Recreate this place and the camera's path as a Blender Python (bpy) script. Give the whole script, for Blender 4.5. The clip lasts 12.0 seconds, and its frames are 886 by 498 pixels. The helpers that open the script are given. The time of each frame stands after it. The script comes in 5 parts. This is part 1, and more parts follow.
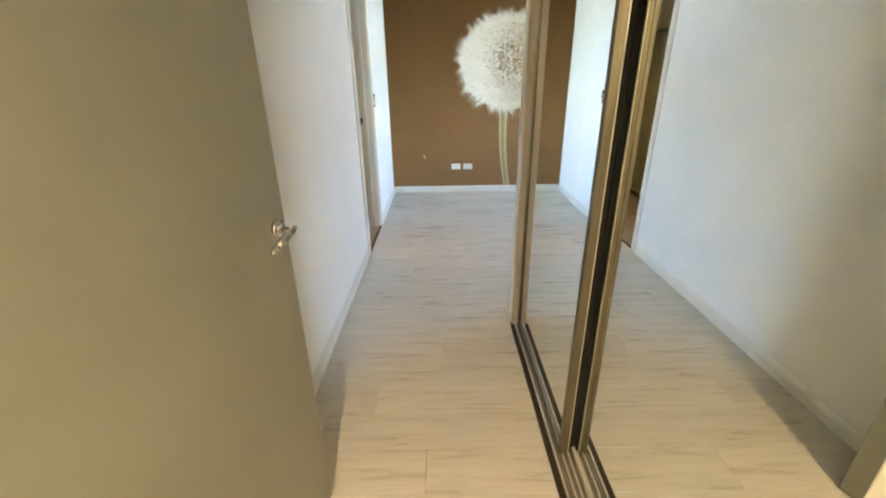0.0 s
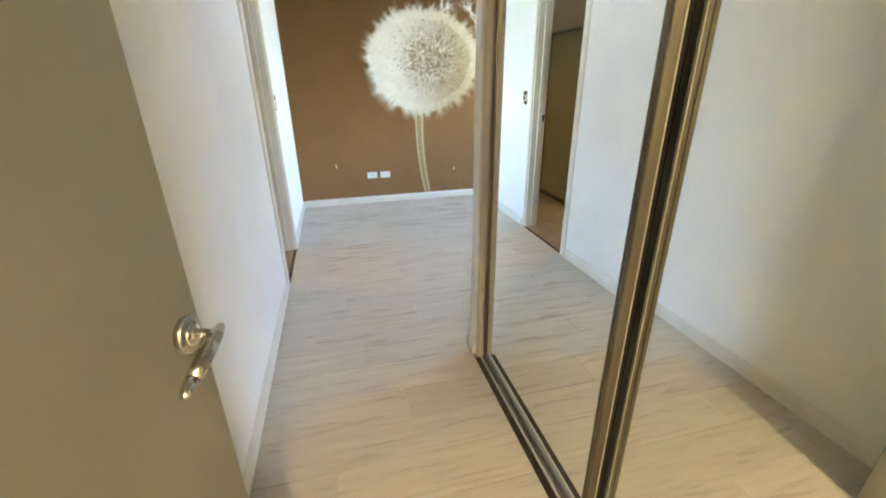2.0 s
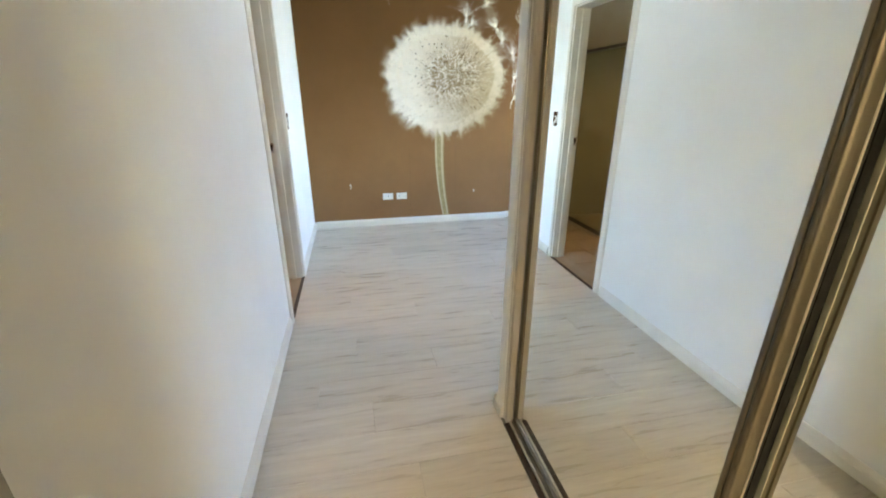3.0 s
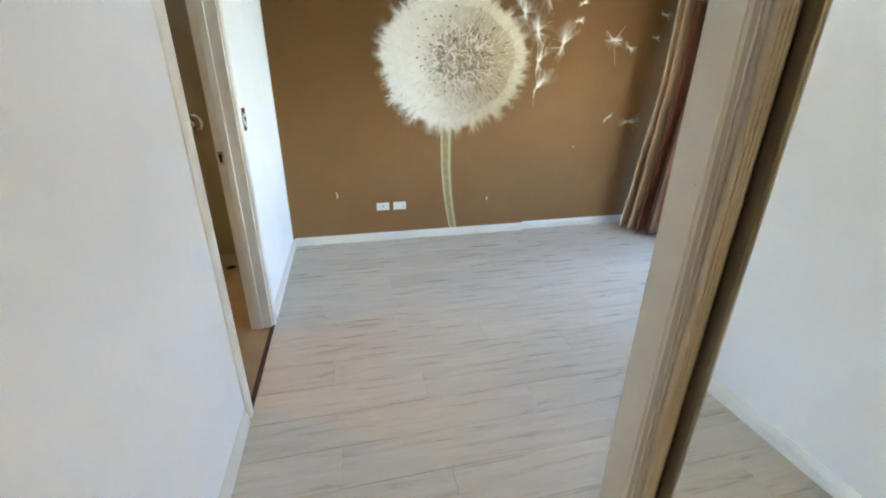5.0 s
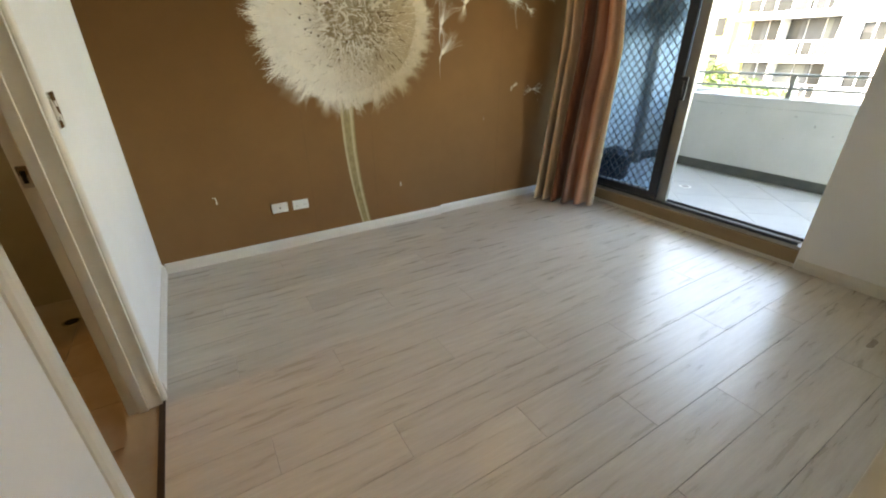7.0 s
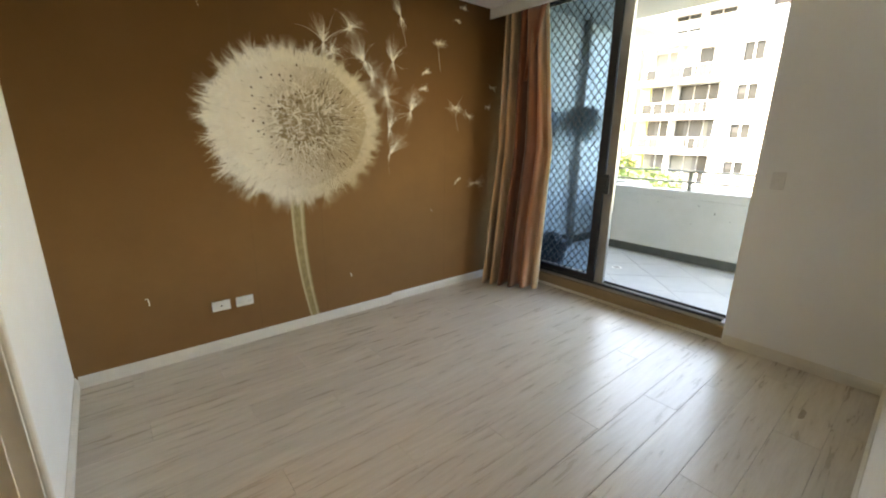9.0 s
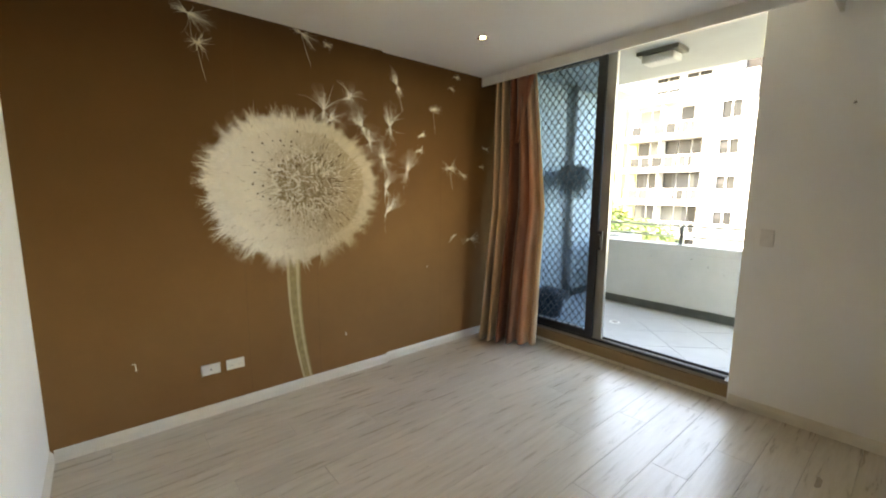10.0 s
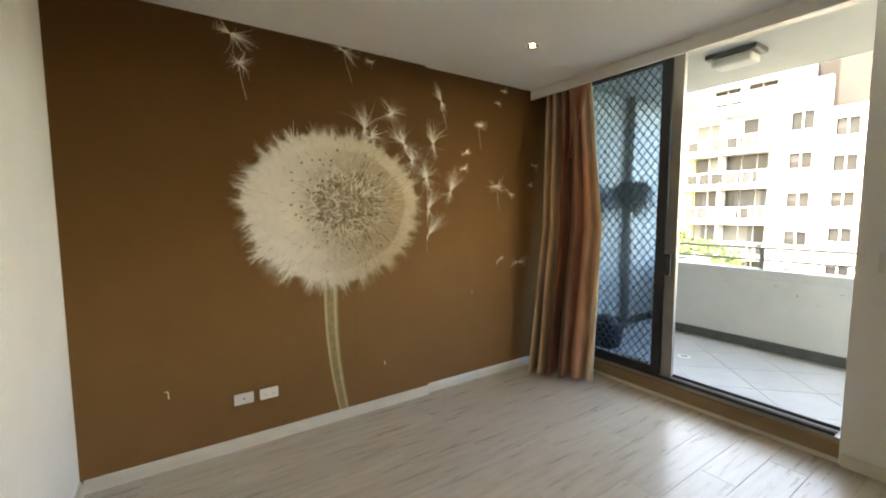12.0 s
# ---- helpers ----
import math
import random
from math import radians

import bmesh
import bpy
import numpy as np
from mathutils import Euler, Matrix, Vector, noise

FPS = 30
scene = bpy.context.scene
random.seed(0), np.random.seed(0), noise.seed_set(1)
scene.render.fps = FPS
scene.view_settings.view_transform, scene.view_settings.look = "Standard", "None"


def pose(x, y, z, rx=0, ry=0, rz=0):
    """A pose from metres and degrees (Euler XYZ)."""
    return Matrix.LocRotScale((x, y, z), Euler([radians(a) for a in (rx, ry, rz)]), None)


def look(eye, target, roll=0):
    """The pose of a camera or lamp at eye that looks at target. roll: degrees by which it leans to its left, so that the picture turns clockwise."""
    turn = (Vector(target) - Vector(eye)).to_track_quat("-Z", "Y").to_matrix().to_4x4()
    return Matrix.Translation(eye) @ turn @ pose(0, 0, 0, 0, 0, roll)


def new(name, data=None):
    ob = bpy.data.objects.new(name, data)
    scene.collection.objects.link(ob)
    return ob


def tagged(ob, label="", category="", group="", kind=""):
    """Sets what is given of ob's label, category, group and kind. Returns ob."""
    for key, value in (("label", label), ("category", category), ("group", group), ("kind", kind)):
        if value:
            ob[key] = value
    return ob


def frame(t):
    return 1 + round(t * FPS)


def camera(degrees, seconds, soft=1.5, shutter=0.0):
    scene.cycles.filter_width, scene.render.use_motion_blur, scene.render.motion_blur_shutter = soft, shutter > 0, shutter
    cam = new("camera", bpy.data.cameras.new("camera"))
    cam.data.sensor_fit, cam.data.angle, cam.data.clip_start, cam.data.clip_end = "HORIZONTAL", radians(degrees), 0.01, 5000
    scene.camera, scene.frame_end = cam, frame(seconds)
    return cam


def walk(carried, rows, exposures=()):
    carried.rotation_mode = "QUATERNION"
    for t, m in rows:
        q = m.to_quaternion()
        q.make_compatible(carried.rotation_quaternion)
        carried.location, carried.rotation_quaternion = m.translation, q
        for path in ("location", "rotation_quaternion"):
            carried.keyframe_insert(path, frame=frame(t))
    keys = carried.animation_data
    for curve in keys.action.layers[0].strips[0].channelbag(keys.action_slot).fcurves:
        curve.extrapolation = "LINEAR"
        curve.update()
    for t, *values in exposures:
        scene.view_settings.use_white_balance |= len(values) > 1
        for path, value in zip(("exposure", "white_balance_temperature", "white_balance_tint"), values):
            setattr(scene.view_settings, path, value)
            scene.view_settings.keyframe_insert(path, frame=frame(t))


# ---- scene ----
cam = camera(94.7, 12.0, 2.0)
PATH = [
    (0, (0.021, -0.039, 1.397), (0.02, 1.806, 0.625), -0.9),
    (0.5, (-0.025, 0.106, 1.382), (0.122, 1.936, 0.588), -0.9),
    (1, (-0.089, 0.244, 1.371), (0.201, 2.051, 0.565), -0.7),
    (1.5, (-0.144, 0.32, 1.37), (0.256, 2.11, 0.573), -0.6),
    (2, (-0.171, 0.393, 1.369), (0.28, 2.185, 0.605), -0.7),
    (2.5, (-0.199, 0.489, 1.375), (0.248, 2.298, 0.647), -0.4),
    (3, (-0.151, 0.723, 1.379), (0.247, 2.556, 0.684), 0.1),
    (3.5, (-0.111, 0.935, 1.37), (0.239, 2.78, 0.681), -0.1),
    (5.5, (-0.096, 1.813, 1.425), (0.415, 3.574, 0.628), 0.4),
    (6, (-0.119, 1.97, 1.409), (0.519, 3.671, 0.571), -0.1),
    (6.5, (-0.187, 2.105, 1.385), (0.606, 3.709, 0.491), -0.3),
    (8.5, (-0.297, 2.236, 1.443), (0.895, 3.709, 0.804), 0.6),
    (9, (-0.3, 2.243, 1.48), (0.932, 3.731, 0.962), 0.7),
    (9.5, (-0.294, 2.239, 1.506), (0.964, 3.744, 1.118), 0.6),
    (10, (-0.291, 2.249, 1.54), (0.984, 3.764, 1.263), 0.3),
    (10.5, (-0.283, 2.234, 1.562), (0.985, 3.769, 1.366), 0.0),
    (11, (-0.304, 2.265, 1.583), (0.943, 3.821, 1.431), -0.2),
    (11.5, (-0.279, 2.312, 1.557), (0.935, 3.895, 1.418), -0.6),
    (12, (-0.139, 2.445, 1.531), (0.968, 4.101, 1.354), -0.2),
]
EXPOSURES = [(0, 6.02, 6950, 10), (1.0, 6.1, 6950, 10), (2.0, 6.12, 6950, 10), (2.5, 6.12, 6950, 10), (3.0, 6.08, 6900, 10), (3.5, 5.97, 6850, 10), (5.5, 5.88, 7400, 11), (6.0, 5.46, 8200, 12), (6.5, 5.22, 9100, 13), (8.5, 5.14, 10500, 15), (10.5, 5.13, 10900, 16), (11.5, 5.1, 11100, 17), (12, 5.02, 11200, 17)]
walk(cam, [(t, look(eye, target, roll)) for t, eye, target, roll in PATH], EXPOSURES)

# ---- light ----
world = bpy.data.worlds.new("sky")
scene.world = world
world.use_nodes = True
wn = world.node_tree
sky = wn.nodes.new("ShaderNodeTexSky")
sky.sky_type, sky.sun_disc = "NISHITA", False
SUN_EL, SUN_AZ = radians(48), radians(286)
sky.sun_elevation, sky.sun_rotation = SUN_EL, SUN_AZ
wn.links.new(sky.outputs[0], wn.nodes["Background"].inputs[0])
wn.nodes["Background"].inputs[1].default_value = 0.15
sun = new("sun", bpy.data.lights.new("sun", "SUN"))
sun.data.energy, sun.data.angle, sun.data.color = 0.9, radians(0.5), (1, 0.96, 0.90)
toward = Vector((math.sin(SUN_AZ) * math.cos(SUN_EL), math.cos(SUN_AZ) * math.cos(SUN_EL), math.sin(SUN_EL)))
sun.matrix_world = look(toward * 50, (0, 0, 0))


def spot(name, x, y, z, watts, color, degrees=130):
    lamp = new(name, bpy.data.lights.new(name, "SPOT"))
    lamp.data.energy, lamp.data.color, lamp.data.spot_size, lamp.data.spot_blend = watts, color, radians(degrees), 0.8
    lamp.data.shadow_soft_size = 0.06
    lamp.matrix_world = pose(x, y, z)
    return lamp


spot("room_lamp", 2.026, 4.553, 2.655, 0.35, (1, 0.8, 0.55))
spot("bathroom_lamp", -1.9, 3.9, 2.54, 1.1, (1, 0.62, 0.28))
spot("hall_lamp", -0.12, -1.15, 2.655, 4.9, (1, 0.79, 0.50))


# ---- materials ----
def material(name, color=(0.8, 0.8, 0.8), rough=0.5, metal=0.0, spec=0.5):
    m = bpy.data.materials.new(name)
    m.use_nodes = True
    b = m.node_tree.nodes["Principled BSDF"]
    b.inputs["Base Color"].default_value = (*color, 1)
    b.inputs["Roughness"].default_value = rough
    b.inputs["Metallic"].default_value = metal
    b.inputs["Specular IOR Level"].default_value = spec
    return m


def node(m, kind, **values):
    n = m.node_tree.nodes.new(kind)
    for key, value in values.items():
        n.inputs[key].default_value = value
    return n


def link(m, a, b):
    m.node_tree.links.new(a, b)


def bsdf(m):
    return m.node_tree.nodes["Principled BSDF"]


def ramp(m, source, stops):
    r = m.node_tree.nodes.new("ShaderNodeValToRGB")
    els = r.color_ramp.elements
    while len(els) < len(stops):
        els.new(0.5)
    for e, (at, c) in zip(els, stops):
        e.position, e.color = at, (*c, 1)
    link(m, source, r.inputs[0])
    return r


def coords(m, scale=(1, 1, 1), kind="Object"):
    c = m.node_tree.nodes.new("ShaderNodeTexCoord")
    p = m.node_tree.nodes.new("ShaderNodeMapping")
    p.inputs["Scale"].default_value = scale
    link(m, c.outputs[kind], p.inputs["Vector"])
    return p.outputs[0]


def mottled(name, dark, light, rough=0.5, metal=0.0, scale=3.0, fine=120.0, bump=0.05, stretch=(1, 1, 1), spec=0.5):
    """A surface with slow variation of colour, and fine relief."""
    m = material(name, light, rough, metal, spec)
    v = coords(m, stretch)
    n = node(m, "ShaderNodeTexNoise", Scale=scale, Detail=6.0, Roughness=0.6)
    link(m, v, n.inputs["Vector"])
    r = ramp(m, n.outputs["Fac"], [(0.3, dark), (0.7, light)])
    link(m, r.outputs[0], bsdf(m).inputs["Base Color"])
    f = node(m, "ShaderNodeTexNoise", Scale=fine, Detail=3.0)
    link(m, v, f.inputs["Vector"])
    b = node(m, "ShaderNodeBump", Strength=bump, Distance=0.004)
    link(m, f.outputs["Fac"], b.inputs["Height"])
    link(m, b.outputs[0], bsdf(m).inputs["Normal"])
    q = node(m, "ShaderNodeMapRange")
    q.inputs["To Min"].default_value, q.inputs["To Max"].default_value = max(0.02, rough - 0.06), min(1, rough + 0.06)
    link(m, n.outputs["Fac"], q.inputs["Value"])
    link(m, q.outputs[0], bsdf(m).inputs["Roughness"])
    return m


WHITE = mottled("white_wall_paint", (0.80, 0.80, 0.775), (0.86, 0.86, 0.84), 0.55, scale=1.6, fine=220, bump=0.08)
CREAM = mottled("cream_gloss_trim", (0.68, 0.65, 0.575), (0.76, 0.73, 0.655), 0.32, scale=5, fine=60, bump=0.03)
# A darker, browner cream than the gloss trim.
TRIM = mottled("dark_cream_trim", (0.42, 0.375, 0.315), (0.49, 0.44, 0.375), 0.34, scale=5, fine=60, bump=0.03)
CEILING = mottled("flat_ceiling_paint", (0.89, 0.885, 0.865), (0.92, 0.915, 0.895), 0.8, scale=1.2, fine=200, bump=0.08)
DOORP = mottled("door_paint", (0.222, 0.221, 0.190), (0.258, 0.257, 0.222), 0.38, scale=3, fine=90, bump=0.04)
SATIN = mottled("satin_nickel", (0.46, 0.44, 0.40), (0.56, 0.53, 0.48), 0.27, 1.0, scale=12, fine=300, bump=0.02)
CHROME = mottled("polished_chrome", (0.66, 0.65, 0.62), (0.74, 0.72, 0.70), 0.08, 1.0, scale=10, fine=200, bump=0.0)
ALU = mottled("champagne_aluminium", (0.135, 0.117, 0.085), (0.18, 0.158, 0.118), 0.33, 0.8, scale=8, fine=400, bump=0.02, stretch=(8, 8, 0.4))
GREYALU = mottled("grey_aluminium", (0.30, 0.29, 0.27), (0.36, 0.35, 0.33), 0.45, 0.6, scale=5, fine=200, bump=0.02)
TRACK = mottled("floor_track_metal", (0.20, 0.18, 0.15), (0.29, 0.26, 0.22), 0.4, 0.6, scale=20, fine=300, bump=0.03)
BLACK = mottled("black_powder_coat", (0.012, 0.016, 0.022), (0.02, 0.025, 0.03), 0.45, scale=8, fine=200, bump=0.05)
DARKGAP = material("gap_black", (0.006, 0.005, 0.004), 0.9)
PLASTIC = mottled("white_plastic", (0.70, 0.69, 0.66), (0.76, 0.75, 0.72), 0.3, scale=20, fine=200, bump=0.0)
TIMBER = mottled("tan_timber_sill", (0.27, 0.18, 0.09), (0.38, 0.265, 0.145), 0.42, scale=6, fine=80, bump=0.08, stretch=(1, 0.12, 1))
DARKWOOD = mottled("dark_threshold_timber", (0.025, 0.016, 0.011), (0.05, 0.032, 0.022), 0.5, scale=15, fine=100, bump=0.1)
BTILE = mottled("tan_bathroom_tile", (0.30, 0.23, 0.15), (0.38, 0.30, 0.21), 0.35, scale=5, fine=60, bump=0.05)
BWALL = mottled("cream_bathroom_tile", (0.33, 0.28, 0.19), (0.39, 0.33, 0.23), 0.25, scale=3, fine=40, bump=0.02)
GROUT = material("grout", (0.28, 0.25, 0.2), 0.9)
RENDER = mottled("white_render", (0.43, 0.445, 0.425), (0.50, 0.51, 0.49), 0.8, scale=2.2, fine=140, bump=0.25)
BALTILE = mottled("pale_balcony_tile", (0.35, 0.365, 0.365), (0.42, 0.435, 0.43), 0.4, scale=3, fine=90, bump=0.05)
DARKSKIRT = mottled("dark_grey_tile", (0.045, 0.05, 0.045), (0.075, 0.08, 0.07), 0.5, scale=8, fine=90, bump=0.1)
RAIL = mottled("grey_green_rail_paint", (0.16, 0.19, 0.18), (0.20, 0.23, 0.22), 0.45, 0.2, scale=10, fine=90, bump=0.02)
# White render of the soffit, its shade worked into a darker colour.
SOFFIT = mottled("white_render_soffit_shade", (0.30, 0.315, 0.30), (0.35, 0.365, 0.35), 0.85, scale=2.0, fine=100, bump=0.1)
FACADE = mottled("white_facade_render", (0.40, 0.42, 0.43), (0.46, 0.48, 0.49), 0.85, scale=0.35, fine=20, bump=0.1)
YELLOW = mottled("yellow_facade_paint", (0.62, 0.46, 0.14), (0.7, 0.53, 0.18), 0.85, scale=0.5, fine=20, bump=0.1)
# Upper storey of the far block: its shade is put into this grey.
FGREY = mottled("shaded_storey_grey", (0.022, 0.0235, 0.023), (0.032, 0.034, 0.0335), 0.85, scale=0.5, fine=20, bump=0.1)
FARGLASS = mottled("far_window_glass", (0.010, 0.012, 0.013), (0.026, 0.029, 0.031), 0.3, scale=0.4, fine=3, bump=0.0, spec=0.1)
MIDGLASS = mottled("far_grey_glass", (0.026, 0.030, 0.034), (0.046, 0.051, 0.056), 0.4, scale=0.5, fine=5, bump=0.0, spec=0.1)
PALEGLASS = mottled("far_curtained_glass", (0.065, 0.072, 0.070), (0.10, 0.108, 0.105), 0.6, scale=0.6, fine=5, bump=0.0, spec=0.1)
# Recess of that storey, the deeper shade put into a darker grey.
FDARK = mottled("shaded_recess_grey", (0.010, 0.0105, 0.0105), (0.017, 0.0175, 0.0175), 0.85, scale=0.5, fine=20, bump=0.1)
BLIND = mottled("far_window_blind", (0.014, 0.016, 0.018), (0.026, 0.029, 0.031), 0.8, scale=1, fine=10, bump=0.0)
BRICKRED = mottled("terracotta_panel", (0.14, 0.055, 0.03), (0.18, 0.08, 0.045), 0.8, scale=1, fine=10, bump=0.1)
LEAF = mottled("leaf_green", (0.035, 0.07, 0.02), (0.085, 0.135, 0.035), 0.6, scale=3, fine=30, bump=0.1)
BARK = mottled("bark_brown", (0.08, 0.055, 0.035), (0.14, 0.10, 0.07), 0.9, scale=5, fine=40, bump=0.5)
GROUND = mottled("ground_grey", (0.10, 0.11, 0.08), (0.16, 0.16, 0.12), 0.9, scale=0.05, fine=2, bump=0.1)
POT = mottled("dark_plastic_pot", (0.012, 0.014, 0.018), (0.03, 0.032, 0.035), 0.5, scale=8, fine=60, bump=0.1)
RIB = mottled("rubbed_aluminium_rib", (0.60, 0.57, 0.50), (0.72, 0.69, 0.62), 0.38, 0.5, scale=25, fine=300, bump=0.02)
STAINED = mottled("stained_board", (0.26, 0.21, 0.15), (0.36, 0.30, 0.23), 0.3, scale=30, fine=60, bump=0.05)
DRYPLANT = mottled("grey_green_hanging_plant", (0.10, 0.12, 0.11), (0.24, 0.26, 0.24), 0.8, scale=20, fine=60, bump=0.1)


def mirror_material():
    m = material("silvered_mirror", (0.90, 0.93, 0.895), 0.012, 1.0)
    return m


MIRROR = mirror_material()


def glass_material(name, tint, cloud=0.0):
    m = bpy.data.materials.new(name)
    m.use_nodes = True
    t = m.node_tree
    t.nodes.remove(t.nodes["Principled BSDF"])
    clear = t.nodes.new("ShaderNodeBsdfTransparent")
    clear.inputs[0].default_value = (*tint, 1)
    shine = t.nodes.new("ShaderNodeBsdfGlossy")
    shine.inputs["Roughness"].default_value = 0.02 + cloud
    shine.inputs["Color"].default_value = (0.85, 0.92, 1, 1)
    facing = t.nodes.new("ShaderNodeLayerWeight")
    facing.inputs[0].default_value = 0.5
    steep = t.nodes.new("ShaderNodeMath")
    steep.operation = "POWER"
    steep.inputs[1].default_value = 4.0
    t.links.new(facing.outputs["Facing"], steep.inputs[0])
    fres = t.nodes.new("ShaderNodeMath")
    fres.operation = "MULTIPLY_ADD"
    fres.inputs[1].default_value, fres.inputs[2].default_value = 0.6, 0.03
    t.links.new(steep.outputs[0], fres.inputs[0])
    mix = t.nodes.new("ShaderNodeMixShader")
    t.links.new(fres.outputs[0], mix.inputs[0])
    t.links.new(clear.outputs[0], mix.inputs[1])
    t.links.new(shine.outputs[0], mix.inputs[2])
    t.links.new(mix.outputs[0], t.nodes["Material Output"].inputs[0])
    return m


TINTED = glass_material("blue_tinted_glass", (0.50, 0.62, 0.72))
CLEAR = glass_material("shower_glass", (0.82, 0.88, 0.84))


def plank_material():
    """Pale limed oak laminate: grain runs along x, each board with its own shade and figure."""
    m = material("limed_oak_board", (0.5, 0.46, 0.4), 0.3)
    info = m.node_tree.nodes.new("ShaderNodeObjectInfo")
    c = m.node_tree.nodes.new("ShaderNodeTexCoord")
    add = m.node_tree.nodes.new("ShaderNodeVectorMath")
    add.operation = "MULTIPLY_ADD"
    mult = m.node_tree.nodes.new("ShaderNodeCombineXYZ")
    for i, k in enumerate((17.0, 9.0, 3.0)):
        w = m.node_tree.nodes.new("ShaderNodeMath")
        w.operation = "MULTIPLY"
        w.inputs[1].default_value = k
        link(m, info.outputs["Random"], w.inputs[0])
        link(m, w.outputs[0], mult.inputs[i])
    add.inputs[1].default_value = (1, 1, 1)
    link(m, c.outputs["Object"], add.inputs[0])
    link(m, mult.outputs[0], add.inputs[2])
    outs = []
    for scale, stretch, detail in ((3.0, (0.9, 9.0, 1), 5.0), (9.0, (0.7, 14.0, 1), 8.0), (30.0, (0.6, 10, 1), 4.0)):
        p = node(m, "ShaderNodeMapping")
        p.inputs["Scale"].default_value = stretch
        link(m, add.outputs[0], p.inputs["Vector"])
        n = node(m, "ShaderNodeTexNoise", Scale=scale, Detail=detail, Roughness=0.62, Distortion=0.35)
        link(m, p.outputs[0], n.inputs["Vector"])
        outs.append(n.outputs["Fac"])
    r = ramp(m, outs[0], [(0.28, (0.51, 0.455, 0.375)), (0.48, (0.58, 0.525, 0.445)), (0.72, (0.64, 0.59, 0.51))])
    g = ramp(m, outs[1], [(0.25, (0.88, 0.87, 0.855)), (0.52, (0.965, 0.96, 0.955)), (0.75, (1, 1, 1))])
    f = ramp(m, outs[2], [(0.25, (0.90, 0.89, 0.88)), (0.6, (1, 1, 1))])
    last = r.outputs[0]
    for other in (g, f):
        x = m.node_tree.nodes.new("ShaderNodeMix")
        x.data_type, x.blend_type = "RGBA", "MULTIPLY"
        x.inputs[0].default_value = 0.58
        link(m, last, x.inputs[6])
        link(m, other.outputs[0], x.inputs[7])
        last = x.outputs[2]
    hsv = m.node_tree.nodes.new("ShaderNodeHueSaturation")
    val = node(m, "ShaderNodeMapRange")
    val.inputs["To Min"].default_value, val.inputs["To Max"].default_value = 0.95, 1.05
    link(m, info.outputs["Random"], val.inputs["Value"])
    link(m, val.outputs[0], hsv.inputs["Value"])
    link(m, last, hsv.inputs["Color"])
    link(m, hsv.outputs[0], bsdf(m).inputs["Base Color"])
    b = node(m, "ShaderNodeBump", Strength=0.03, Distance=0.003)
    link(m, outs[1], b.inputs["Height"])
    link(m, b.outputs[0], bsdf(m).inputs["Normal"])
    q = node(m, "ShaderNodeMapRange")
    q.inputs["To Min"].default_value, q.inputs["To Max"].default_value = 0.22, 0.36
    link(m, outs[0], q.inputs["Value"])
    link(m, q.outputs[0], bsdf(m).inputs["Roughness"])
    return m


PLANK = plank_material()


def mural_paper():
    """Printed wallpaper: a brown ground that goes from dark at the top to tan low down, with paper texture."""
    m = material("printed_brown_paper", (0.15, 0.08, 0.035), 0.8, spec=0.12)
    c = m.node_tree.nodes.new("ShaderNodeTexCoord")
    sep = m.node_tree.nodes.new("ShaderNodeSeparateXYZ")
    link(m, c.outputs["Object"], sep.inputs[0])
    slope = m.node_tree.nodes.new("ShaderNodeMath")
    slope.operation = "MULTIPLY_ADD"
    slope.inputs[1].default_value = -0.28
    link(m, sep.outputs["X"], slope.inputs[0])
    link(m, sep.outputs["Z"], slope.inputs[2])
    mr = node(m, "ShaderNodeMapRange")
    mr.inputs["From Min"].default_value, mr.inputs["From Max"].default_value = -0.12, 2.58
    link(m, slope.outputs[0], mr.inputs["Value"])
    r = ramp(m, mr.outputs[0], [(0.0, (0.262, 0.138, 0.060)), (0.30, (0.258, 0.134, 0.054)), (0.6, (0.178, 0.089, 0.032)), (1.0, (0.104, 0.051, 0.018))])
    n = node(m, "ShaderNodeTexNoise", Scale=2.5, Detail=8.0, Roughness=0.65)
    link(m, c.outputs["Object"], n.inputs["Vector"])
    g = ramp(m, n.outputs["Fac"], [(0.3, (0.88, 0.87, 0.86)), (0.7, (1, 1, 1))])
    x = m.node_tree.nodes.new("ShaderNodeMix")
    x.data_type, x.blend_type = "RGBA", "MULTIPLY"
    x.inputs[0].default_value = 1
    link(m, r.outputs[0], x.inputs[6])
    link(m, g.outputs[0], x.inputs[7])
    link(m, x.outputs[2], bsdf(m).inputs["Base Color"])
    f = node(m, "ShaderNodeTexNoise", Scale=160.0, Detail=3.0)
    link(m, c.outputs["Object"], f.inputs["Vector"])
    b = node(m, "ShaderNodeBump", Strength=0.10, Distance=0.003)
    link(m, f.outputs["Fac"], b.inputs["Height"])
    link(m, b.outputs[0], bsdf(m).inputs["Normal"])
    return m


PAPER = mural_paper()


